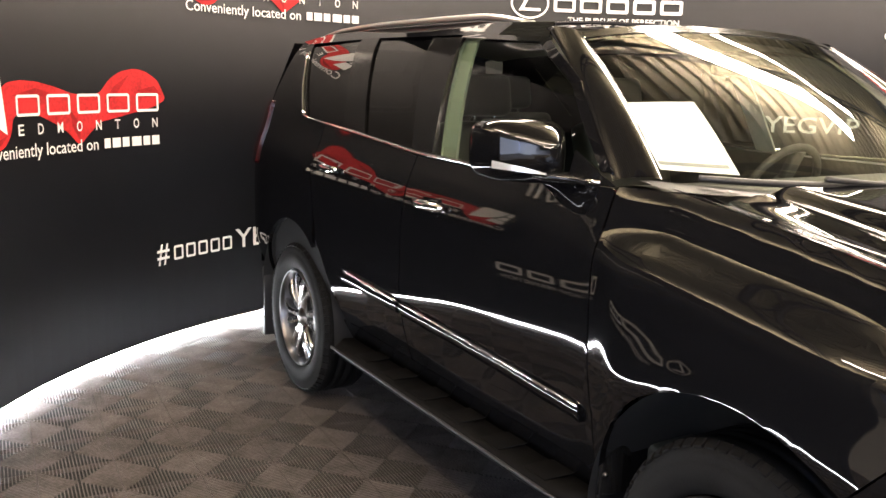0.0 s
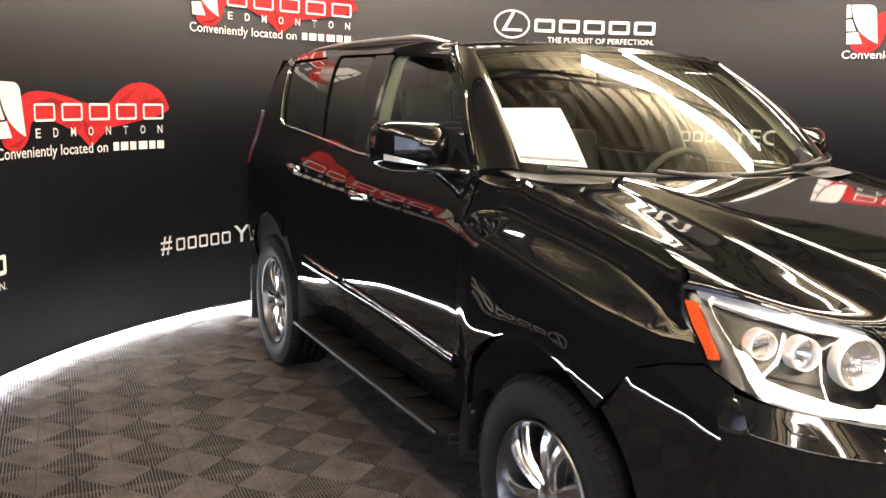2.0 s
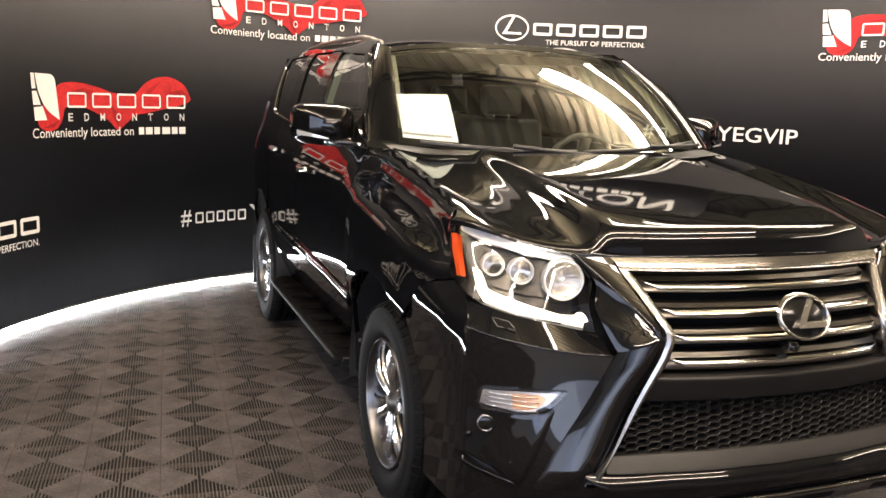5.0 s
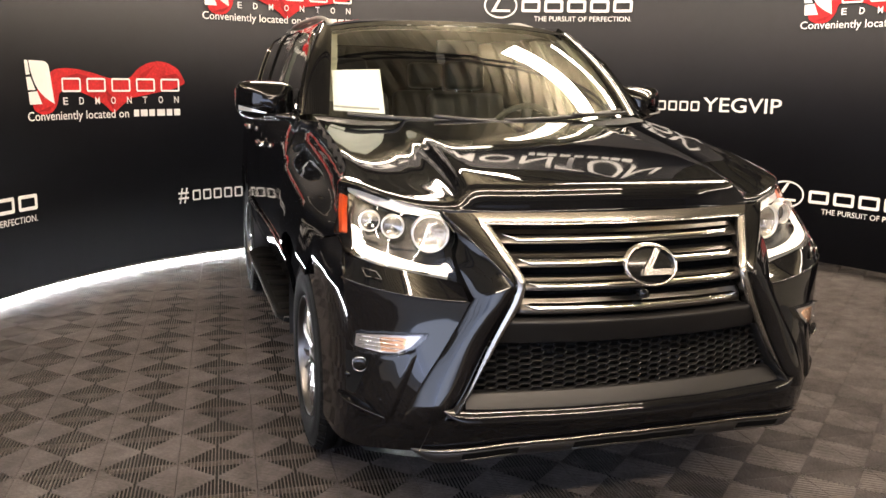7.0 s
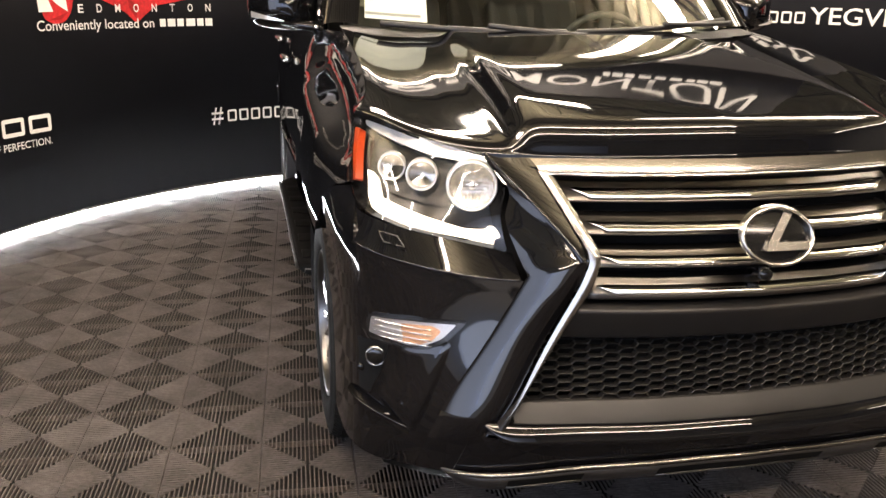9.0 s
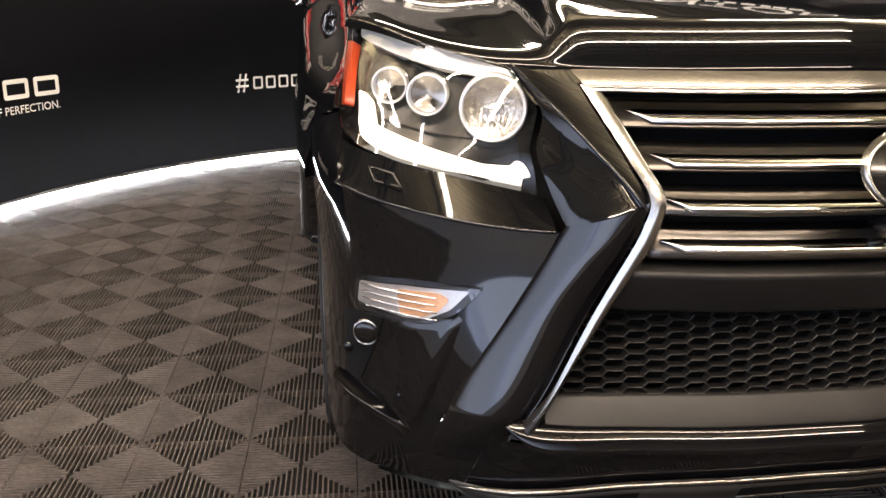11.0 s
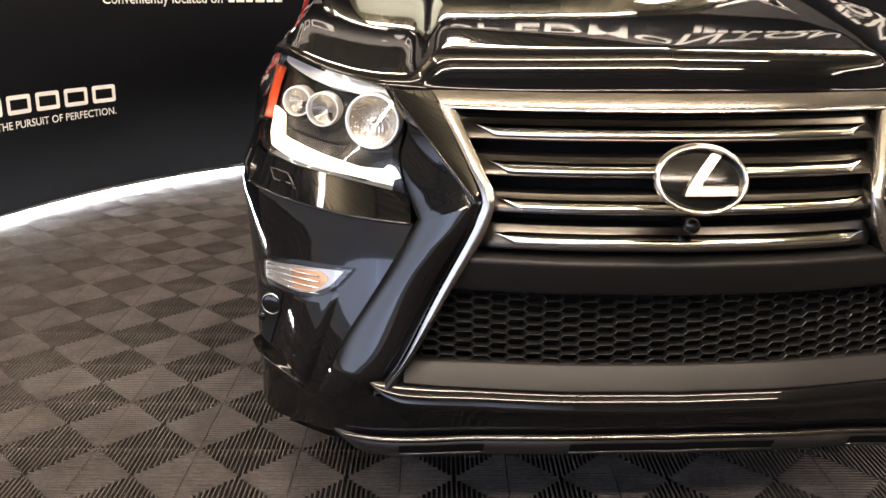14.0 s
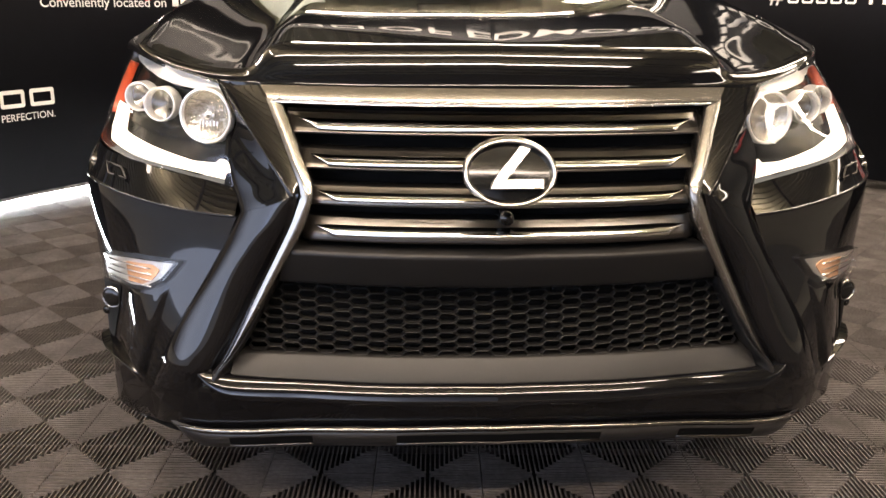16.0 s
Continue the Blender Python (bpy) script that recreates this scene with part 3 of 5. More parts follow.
def light_row(ends, power, width=0.30, z=CEIL - 0.75, up_share=1.4):
    (x0, y0), (x1, y1) = ends
    L = math.hypot(x1 - x0, y1 - y0)
    ang = math.degrees(math.atan2(y1 - y0, x1 - x0))
    t = thing("light_fixture", "long lit fluorescent fixture hung under the roof joists", "ceiling light", "ceiling lights", at=((x0 + x1) / 2, (y0 + y1) / 2, z))
    t.rotation_euler = (0, 0, radians(ang))
    part("tray", box(-L / 2, -width * 0.2, 0.03, L / 2, width * 0.2, 0.10, 0.01), SHEDW, t)
    part("tube", box(-L / 2 + 0.02, -width / 2 + 0.02, 0.0, L / 2 - 0.02, width / 2 - 0.02, 0.028, 0.008), TUBE, t, "glowing warm white tube")
    for s in (-0.4, 0.4):
        part("hanger", tube([(s * L, 0, 0.10), (s * L, 0, 0.75 if z < CEIL - 0.7 else CEIL - z - 0.01)], 0.008, 6), STEEL, t)
    lamp = area("fixture_light", (0, 0, 0), (0, 0, -1), L - 0.1, width, power, WARM)
    lamp.matrix_world = Matrix.Translation(((x0 + x1) / 2, (y0 + y1) / 2, z - 0.01)) @ Matrix.Rotation(radians(ang), 4, "Z")
    lamp.data.spread = radians(170)
    up = area("fixture_uplight", (0, 0, 0), (0, 0, 1), L - 0.1, width, power * up_share, WARM)
    up.matrix_world = Matrix.Translation(((x0 + x1) / 2, (y0 + y1) / 2, z + 0.12)) @ Matrix.Rotation(radians(ang), 4, "Z") @ Matrix.Rotation(math.pi, 4, "X")


light_row(((1.7, 3.5), (4.4, 1.6)), 175, 0.5)
light_row(((2.7, 4.2), (5.2, 2.4)), 60, 0.16)
light_row(((-3.6, -1.6), (2.6, -1.6)), 310, 0.18)
light_row(((-4.6, -4.6), (3.6, -4.6)), 450, 0.18)
light_row(((-3.4, 2.0), (-3.4, -0.6)), 95, 0.14)
light_row(((7.8, -5.0), (7.8, 3.0)), 170)
light_row(((-5.4, 6.5), (-5.4, 1.6)), 320)
light_row(((-1.4, 5.0), (1.8, 5.0)), 260, 0.30, CEIL - 0.75, 0.3)
area("doorway_light", (-5.2, -9.4, 1.5), (-1.5, 0, 0.8), 4.2, 2.6, 40, COOL)

# ---- the car: surfaces ----
PL = [(0, 0), (.2, .012), (.4, .048), (.6, .108), (.7, .150), (.78, .202), (.84, .258), (.872, .302), (.889, .350), (.900, .42), (.923, .55), (.943, .80), (.947, 1.6)]
ps = [0.0]
for (xa, ya), (xb, yb) in zip(PL, PL[1:]):
    ps.append(ps[-1] + math.hypot(xb - xa, yb - ya))
plan_x, plan_y = spline([(s, p[0]) for s, p in zip(ps, PL)]), spline([(s, p[1]) for s, p in zip(ps, PL)])
arc_of = spline([(p[0], s) for p, s in zip(PL[:-1], ps)])
# the bumper's corner is fuller than the lamp above it
plan_low = spline(list(zip(ps, (0, .012, .048, .108, .148, .188, .230, .272, .312, .365, .45, .72, 1.6))))
plan_xlow = spline(list(zip(ps, (0, .2, .4, .6, .7, .78, .84, .881, .907, .925, .937, .945, .947))))
arc_low = spline(list(zip((0, .2, .4, .6, .7, .78, .84, .881, .907, .925, .937, .945), ps)))
side_x = spline([(.205, .78), (.272, .84), (.36, .880), (.47, .905), (.62, .925), (.85, .941), (1.2, .947)])


def lean(z):
    d = z - 0.90
    return 0.9 * (0.5 * (d + math.sqrt(d * d + 0.0012)))


def fas(s, z):
    """The nose's skin at arc s from the centre (plus: the car's right side) and height z."""
    a = abs(s)
    x, y = plan_x(a), plan_y(a)
    up = min(1, max(0, (z - 0.89) / 0.08))
    up = up * up * (3 - 2 * up)
    x, y = plan_xlow(a) * (1 - up) + x * up, plan_low(a) * (1 - up) + y * up
    w = 1.0 if x < 0.80 else max(0.35, 1 - (x - 0.80) / 0.14 * 0.65)
    tuck = 0.35 * 0.5 * ((0.42 - z) + math.sqrt((0.42 - z) ** 2 + 0.002)) - 0.003
    ks = min(1, max(0, (x - 0.72) / 0.16))
    ks = ks * ks * (3 - 2 * ks)
    top = min(1, max(0, (z - 0.95) / 0.06))
    x += (0.07 * (min(max(z, 0.62), 0.95) - 0.80) - 0.0105 * top * top * (3 - 2 * top) - 0.05 * max(0, z - 0.86) - 0.5 * max(0, z - 0.95) ** 2) * ks
    k = min(1, max(0, (x - 0.40) / 0.18))
    k = k * k * (3 - 2 * k)
    sweep = min(1, max(0, (x - 0.74) / 0.13))
    y += 0.95 * 0.5 * ((z - 1.01) + math.sqrt((z - 1.01) ** 2 + 0.0006)) * sweep * sweep * (3 - 2 * sweep)
    low = min(1, max(0, (0.80 - z) / 0.34))
    far = min(1, max(0, (x - 0.62) / 0.28))
    y -= 0.043 * low * low * (3 - 2 * low) * (min(1, x / 0.62) ** 2) * (1 - far * far * (3 - 2 * far))
    h = max(-0.30, min(0.17, z - 0.73))
    slope = k * 0.05 * h * (1 - ks)
    return (-math.copysign(x, s) if s else 0.0, 0.005 + y + (lean(z) * (1 - 0.15 * k) + slope) * w + max(0, tuck) * w, z)


def F(pts):
    """Outline from (half-width, height) pairs on the car's right."""
    return [(arc_of(abs(p[0])) * (1 if p[0] >= 0 else -1), *p[1:]) for p in pts]


def FL(pts):
    """The same for the bumper below the lamps."""
    return [(arc_low(abs(p[0])) * (1 if p[0] >= 0 else -1), *p[1:]) for p in pts]


prof = spline([(.20, .76), (.36, .805), (.45, .850), (.52, .888), (.62, .927), (.75, .947), (.95, .948), (1.08, .942), (1.17, .928), (1.24, .905), (1.30, .880), (1.38, .857), (1.5, .820), (1.62, .772), (1.70, .735), (1.76, .690), (1.80, .630)])
shoulder = spline([(.45, 1.13), (.6, 1.165), (.8, 1.215), (1.1, 1.265), (1.5, 1.315), (2.0, 1.36)])
tail = spline([(3.0, 1.0), (4.0, .985), (4.4, .955), (4.7, .90), (4.85, .84)])


# front wing: rolled edge, steep band, then a shelf over the wheel
wing_top = spline([(-.01, 1.04), (0, 1), (.012, .86), (.03, .78), (.095, .67), (.112, .60), (.165, .14), (.19, .04), (.225, 0), (.32, 0)])


def skin(y, z):
    """The car's right flank."""
    rear = min(1, max(0, (y - 2.1) / 1.2))
    lift = min(1, max(0, (z - 0.50) / 0.18)) * min(1, max(0, (1.06 - z) / 0.20))
    base = prof(z - 0.105 * lift * (1 - rear * rear * (3 - 2 * rear)))
    t = shoulder(y) - z
    sx = side_x(max(y, 0.25)) if y < 1.2 else 0.947
    if y < 1.75:
        yb = min(1.40, max(0.60, y))
        zt = bonnet(bonnet_half(yb), yb)[2] - 0.001
        roll = 0.947 - (sx - bonnet_half(yb) - 0.003) * wing_top(min(0.3, max(-0.004, zt - z))) * 0.947 / sx
    else:
        roll = 0.947 - 0.088 * max(0.0, 1 - max(t, -0.02) / 0.27) ** 1.3
    k = min(1, max(0, (y - 1.40) / 0.30))
    k = k * k * (3 - 2 * k)
    x = base * k + min(roll, base if z < 1.0 else 9) * (1 - k)
    if y < 1.2:
        x *= sx / 0.947
    if y < 1.7:
        x += 0.055 * max(0.0, 1.05 - max(z, 0.70)) * (1 - k) * min(1, max(0, (y - 0.45) / 0.15))
    if 0.62 < y < 1.6:
        swell = min(1, (y - 0.62) / 0.25, (1.6 - y) / 0.15)
        x += 0.020 * swell * swell * (3 - 2 * swell) * max(0.0, 1 - ((z - 0.95) / 0.22) ** 2)
    if y > 3.0:
        x *= tail(y)
    # flared lips round the wheels
    for hy in (1.08, 3.875):
        d = math.hypot(y - hy, z - 0.40)
        if 0.40 < d < 0.75 and z < 1.0:
            x += 0.012 * math.exp(-((d - 0.50) / 0.09) ** 2)
    return (-x, y, z)


edge_y = spline([(0, .185), (.3, .212), (.5, .262), (.6, .298), (.7, .352), (.8, .44), (.86, .55), (.92, .70)])
edge_z = spline([(0, 1.100), (.4, 1.096), (.6, 1.098), (.75, 1.118), (.86, 1.145), (.92, 1.15)])
rise_in = spline([(-.1, -.12), (0, 0), (.008, .030), (.017, .056), (.028, .0715), (.042, .0805), (.06, .0855), (.09, .0915), (.2, .1105), (.4, .1440), (.65, .1790), (.9, .206), (1.15, .232), (1.4, .258)])
rise_out = spline([(-.1, -.06), (0, 0), (.007, .012), (.02, .020), (.05, .028), (.13, .046), (.3, .083), (.55, .126), (.85, .170), (1.1, .203), (1.4, .235)])


def bonnet(x, y):
    a = abs(x)
    d = y - edge_y(a)
    ridge = 0.515 - 0.06 * max(0, y - 0.3)
    w = 0.5 - 0.5 * math.tanh((a - ridge) / 0.024)
    k = min(1, max(0, (d - 0.03) / 0.17))
    k = k * k * (3 - 2 * k)
    flat = 1.100 - 0.012 * a * a + rise_in(y - 0.187)
    z = ((edge_z(a) + rise_in(d)) * (1 - k) + flat * k) * w + (edge_z(a) + rise_out(d)) * (1 - w)
    z += 0.008 * math.exp(-((a - 0.80) / 0.07) ** 2)
    return (x, y, z - 0.006)


def roof(x, y):
    z = 1.823 - 0.055 * (abs(x) / 0.66) ** 4 - 0.075 * max(0, (2.45 - y) / 0.45) ** 2 * 0.9 - 0.10 * max(0, (y - 3.6) / 1.3) ** 2
    return (x, y, z)




def ws_low(x):
    return 1.355 + 0.39 * x * x


def ws_lowz(x):
    return 1.302 + 0.065 * x * x


def screen(u, v):
    """Windscreen: u from -1 to 1 across, v from 0 (foot) to 1 (head)."""
    a = abs(u)
    xl, xh = 0.735 * u, 0.628 * u
    yl, zl = ws_low(xl), ws_lowz(xl)
    yh, zh = 2.03 + 0.055 * a * a - 0.0, 1.792 - 0.040 * a ** 3
    b = math.sin(math.pi * v)
    return (xl + (xh - xl) * v, yl + (yh - yl) * v - 0.030 * b * (1 - 0.4 * a), zl + (zh - zl) * v + 0.030 * b * (1 - 0.4 * a))


UP, LEFT, FRONT = (0, -0.3, 1), (-1, 0, 0.1), (0, -1, 0.1)
OUTF = (-0.45, -1, 0.2)

car = thing("car", "glossy black four-wheel-drive car with chrome grille parked on the tiled floor", "car")

def bonnet_back(a):
    return min(ws_low(a) - 0.03, 1.435 + max(0, a - 0.70) * 0.22)


def bonnet_pt(u, v):
    kv = min(1, v / 0.85)
    x = (2 * u - 1) * (0.876 - 0.072 * kv * kv * (3 - 2 * kv))
    y0, a = edge_y(abs(x)), abs(x)
    y1 = bonnet_back(a)
    return bonnet(x, y0 + (y1 - y0) * v ** 2.6)


bonnet_half = spline([(lambda p: (p[1], p[0]))(bonnet_pt(1.0, k / 20)) for k in range(21)])

# ---- shell panels ----
ARCH = 0.495


def arch_pts(hy, a0, a1, r=ARCH, n=16, hz=0.40):
    return [(hy + r * math.cos(radians(a0 + (a1 - a0) * k / n)), hz + r * math.sin(radians(a0 + (a1 - a0) * k / n))) for k in range(n + 1)]


fender = [(0.655, 0.935), (0.56, 0.972), (0.50, 0.984), (0.476, 0.994), (0.547, 1.065), (0.599, 1.122), (0.606, 1.148)] + [(y, bonnet(bonnet_half(y), y)[2] - 0.001) for y in (0.625, 0.68, 0.75, 0.8, 0.9, 1.0, 1.1, 1.2, 1.3, 1.4)] + [(1.60, 1.318), (1.595, 1.10), (1.575, 0.80), (1.575, 0.52)] + arch_pts(1.08, 6, 128)
both("front_fender", panel(fender, skin, 0.02, 0.022, out=LEFT), PAINT, car)
fdoor = [(1.582, 0.50), (1.582, 0.80), (1.602, 1.10), (1.607, 1.312), (2.2, 1.300), (2.705, 1.305), (2.705, 0.90), (2.715, 0.50)]
rdoor = [(2.712, 0.905), (2.712, 1.305), (3.20, 1.345), (3.66, 1.368), (3.66, 1.15), (3.60, 0.99)] + arch_pts(3.875, 128, 176, 0.55) + [(3.30, 0.50), (2.722, 0.50)]
front_doors = both("front_door", panel(rounded(fdoor, 0.012), skin, 0.02, 0.05, out=LEFT), PAINT, car)
rear_doors = both("rear_door", panel(rounded(rdoor, 0.012), skin, 0.02, 0.05, out=LEFT), PAINT, car)
quarter = [(3.667, 1.15), (3.667, 1.368), (4.10, 1.40), (4.50, 1.42), (4.74, 1.30), (4.79, 1.0), (4.79, 0.55), (4.38, 0.52)] + arch_pts(3.875, 12, 126) + [(3.607, 0.985)]
both("rear_quarter", panel(quarter, skin, 0.02, 0.05, out=LEFT), PAINT, car)
both("sill", panel([(1.575, 0.36), (3.37, 0.36), (3.37, 0.495), (1.575, 0.495)], skin, 0.02, 0.1, out=LEFT), PAINT, car)

part("bonnet", sheet(bonnet_pt, 130, 60), PAINT, car, "long black bonnet with raised centre")
# front lip of the bonnet that turns down to the grille
lip = sheet(lambda u, v: (lambda x, t: (x, edge_y(abs(x)) + 0.001 - 0.003 * t, edge_z(abs(x)) - 0.005 - 0.013 * t))(-0.60 + 1.20 * u, v), 40, 3)
part("bonnet_lip", lip, PAINT, car)
roof_poly = rounded([(-0.64, 2.08, 0.05), (-0.3, 2.05, 0.2), (0.3, 2.05, 0.2), (0.64, 2.08, 0.05), (0.655, 2.6), (0.655, 3.8), (0.62, 4.60), (-0.62, 4.60), (-0.655, 3.8), (-0.655, 2.6)], 0.05)
part("roof", panel(roof_poly, roof, 0.02, 0.06, out=(0, 0, 1)), PAINT, car)
# door frames, pillars and roof edge on the flank


def pil(u, v):
    """Front pillar between the windscreen's edge (u 0) and the door glass (u 1), v from foot to head."""
    p = Vector(screen(-1.0, v))
    bow = math.sin(math.pi * v)
    q = Vector(skin(1.625, 1.330)).lerp(Vector(skin(2.20, 1.768)), v) + Vector((-0.012, -0.035, 0.030)) * bow
    n = Vector((-0.6, -0.6, 0.5)).normalized()
    return p.lerp(q, u) + n * 0.020 * max(0, math.sin(math.pi * u)) ** 0.6


both("front_pillar", sheet(lambda u, v: pil(u, v), 10, 24), PAINT, car)
cant = [(2.14, 1.735), (2.7, 1.760), (3.5, 1.768), (4.2, 1.758), (4.42, 1.735), (4.45, 1.775), (4.2, 1.806), (3.5, 1.815), (2.7, 1.812), (2.2, 1.79)]
both("roof_edge", panel(cant, skin, 0.02, 0.05, out=LEFT), PAINT, car)
both("door_frame", panel([(1.67, 1.350), (1.92, 1.590), (2.18, 1.722), (2.70, 1.747), (2.70, 1.762), (2.14, 1.737), (1.88, 1.600), (1.63, 1.352)], skin, 0.015, 0.05, off=0.002, out=LEFT), PAINT, car)
both("middle_pillar", panel([(2.60, 1.308), (2.755, 1.318), (2.92, 1.752), (2.685, 1.748)], skin, 0.012, 0.05, off=0.003, out=LEFT), PIANO, car, "gloss black window pillar")
both("rear_pillar", panel([(3.20, 1.349), (3.44, 1.363), (3.62, 1.765), (3.43, 1.764)], skin, 0.012, 0.05, off=0.003, out=LEFT), PIANO, car)
both("tail_pillar", panel([(3.90, 1.385), (4.62, 1.42), (4.42, 1.76), (4.22, 1.757)], skin, 0.02, 0.05, out=LEFT), PAINT, car)
# glass
both("front_door_glass", panel(rounded([(1.665, 1.318), (1.68, 1.352), (1.92, 1.585), (2.18, 1.716), (2.70, 1.742), (2.60, 1.308)], 0.02), skin, 0.004, 0.06, off=-0.006, out=LEFT), CLEAR, car, "clear door glass")
both("rear_door_glass", panel([(2.745, 1.312), (3.265, 1.350), (3.465, 1.758), (2.86, 1.748)], skin, 0.004, 0.06, off=-0.006, out=LEFT), TINT, car, "dark tinted glass")
both("quarter_glass", panel(rounded([(3.42, 1.362, 0.01), (3.92, 1.388, 0.05), (4.22, 1.74, 0.05), (3.58, 1.76, 0.01)], 0.03), skin, 0.004, 0.06, off=-0.006, out=LEFT), TINT, car, "dark tinted glass")
wsg = sheet(lambda u, v: screen(2 * u - 1, v), 36, 24)
windscreen = part("windscreen", wsg, SCREEN, car, "sloping windscreen glass")
frit = sheet(lambda u, v: Vector(screen(2 * u - 1, 0.945 + 0.055 * v)) + Vector((0, -0.0015, 0.002)), 30, 2)
part("windscreen_header", frit, PIANO, car)
# chrome belt line and rear window edge
belt = [(1.66, 1.322), (2.2, 1.310), (2.7, 1.316), (3.3, 1.356), (3.88, 1.387), (3.96, 1.400), (4.10, 1.56), (4.23, 1.735)]
bl = []
for (a, b), (c, d) in zip(belt, belt[1:]):
    for k in range(6):
        y, z = a + (c - a) * k / 6, b + (d - b) * k / 6
        p = skin(y, z)
        bl.append((p[0] - 0.004, y, z))
both("belt_trim", tube(bl, 0.007, 8), CHROME, car, "thin chrome window trim")

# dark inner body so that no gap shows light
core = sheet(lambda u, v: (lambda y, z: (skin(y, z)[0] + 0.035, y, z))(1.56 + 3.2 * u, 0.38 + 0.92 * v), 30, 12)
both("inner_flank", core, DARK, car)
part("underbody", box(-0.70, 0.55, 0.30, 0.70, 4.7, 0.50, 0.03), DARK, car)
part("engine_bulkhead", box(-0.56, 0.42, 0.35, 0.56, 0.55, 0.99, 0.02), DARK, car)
for nm, hy in (("wheel_liner", 1.08), ("rear_wheel_liner", 3.875)):
    b_ = lathe([(-0.925, 0.497), (-0.55, 0.50), (-0.55, 0.02)], 48)
    bmesh.ops.delete(b_, geom=[v for v in b_.verts if v.co.z < -0.12], context="VERTS")
    for v in b_.verts:
        v.co += Vector((0, hy, 0.40))
    both(nm, b_, TRIM, car)
tailgate = sheet(lambda u, v: ((2 * u - 1) * (0.80 - 0.16 * max(0, v - 0.6) / 0.4), 4.81 - 0.42 * max(0, v - 0.55) ** 1.3 - 0.06 * (2 * u - 1) ** 4, 0.5 + 1.27 * v), 14, 16)
part("tailgate", tailgate, PAINT, car)
both("tail_lamp", panel(rounded([(4.60, 1.10), (4.74, 1.10), (4.66, 1.43), (4.56, 1.46)], 0.03), skin, 0.02, 0.04, off=0.012, out=LEFT), mat("red_lens", (0.05, 0.006, 0.006), 0.15, coat=0.2), car, "red tail lamp")

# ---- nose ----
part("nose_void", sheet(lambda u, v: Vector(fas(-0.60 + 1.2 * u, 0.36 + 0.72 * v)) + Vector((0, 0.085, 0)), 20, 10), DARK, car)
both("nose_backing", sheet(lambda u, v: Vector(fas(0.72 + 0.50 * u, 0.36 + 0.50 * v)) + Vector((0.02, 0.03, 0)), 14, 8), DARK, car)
def arc_at(y, z):
    """The nose's arc at which its skin reaches back to y."""
    lo, hi = 0.3, ps[-1]
    for _ in range(40):
        m = (lo + hi) / 2
        lo, hi = (m, hi) if fas(m, z)[1] < y else (lo, m)
    return lo


# lower bumper skin on each side
bumper = FL([(0.548, 0.832), (0.70, 0.841), (0.80, 0.857), (0.876, 0.874), (0.903, 0.881)]) + [(arc_at(y, z), z) for y, z in [(0.352, 0.935), (0.388, 0.964), (0.470, 0.987), (0.50, 0.979), (0.53, 0.973), (0.56, 0.967), (0.605, 0.948)] + [(0.652 + 0.120 * k / 8, 0.932 - 0.143 * k / 8) for k in range(8)] + arch_pts(1.08, 128.2, 189, ARCH + 0.001, 14)] + FL([(0.87, 0.318), (0.78, 0.335), (0.70, 0.350), (0.665, 0.47), (0.668, 0.555), (0.600, 0.72)])
both("bumper_corner", panel(bumper, fas, 0.03, 0.035, out=OUTF), PAINT, car)
part("bumper_centre", panel(F([(-0.70, 0.345), (-0.665, 0.47), (-0.60, 0.462), (0.60, 0.462), (0.665, 0.47), (0.70, 0.345), (0.3, 0.385), (-0.3, 0.385)]), fas, 0.05, 0.04, out=FRONT), PAINT, car)
lip_sec = [(0.014, 0.026), (-0.006, 0.023), (-0.017, 0.013), (-0.024, 0.001), (-0.027, -0.010), (-0.0265, -0.015), (-0.022, -0.019), (0.006, -0.024)]
lip_y, lip_z = spline([(k, -p[0]) for k, p in enumerate(lip_sec)]), spline([(k, -p[1]) for k, p in enumerate(lip_sec)])


def bumper_lip(u, v):
    """Convex lip under the lower grille; its ends turn upwards and thin out."""
    q = 2 * u - 1
    x = 0.640 * q
    e = max(0.0, (abs(q) - 0.88) / 0.12)
    tp = 1 - 0.75 * e * e
    p = Vector(fas(arc_of(abs(x)) * (-1 if x > 0 else 1), 0.470 + 0.010 * abs(q) ** 4 + 0.022 * e * e - lip_z(7 * v) * tp))
    p.y += -lip_y(7 * v) * (1 - 0.45 * e * e)
    return p


part("bumper_lip", sheet(bumper_lip, 90, 28), PAINT, car)
# shelf above the crease, up to the headlamp
def lamp_back(x):
    """How far the lamp stands back from the nose's skin."""
    k = min(1, max(0, (x - 0.56) / 0.30))
    return 0.068 * (1 - k * k * (3 - 2 * k)) + 0.006


def ledge(u, v):
    x = 0.552 + (0.905 - 0.552) * u
    za, zb = 0.832 + 0.050 * u * u, 0.873 + 0.078 * u
    p, q = Vector(fas(arc_low(x), za)), Vector(fas(arc_low(x), zb)) + Vector((0, lamp_back(x), 0))
    m = p.lerp(q, v)
    return m
both("bumper_ledge", sheet(ledge, 20, 6), PAINT, car)
both("bumper_crease", tube([ledge(k / 30, 0.0) + Vector((0, 0.001, 0)) for k in range(31)], 0.0035, 8), PAINT, car)
# body-coloured blade beside the grille: an upper inner face, a recessed upper outer face, and the long lower face
def line(pts, dy):
    xs, zs = spline([(k, p[0]) for k, p in enumerate(pts)]), spline([(k, p[1]) for k, p in enumerate(pts)])
    ds = spline([(k, d) for k, d in enumerate(dy)])
    n = len(pts) - 1

    def f(t):
        p = Vector(fas(arc_of(xs(t * n)), zs(t * n)))
        p.y += ds(t * n)
        return p
    return f


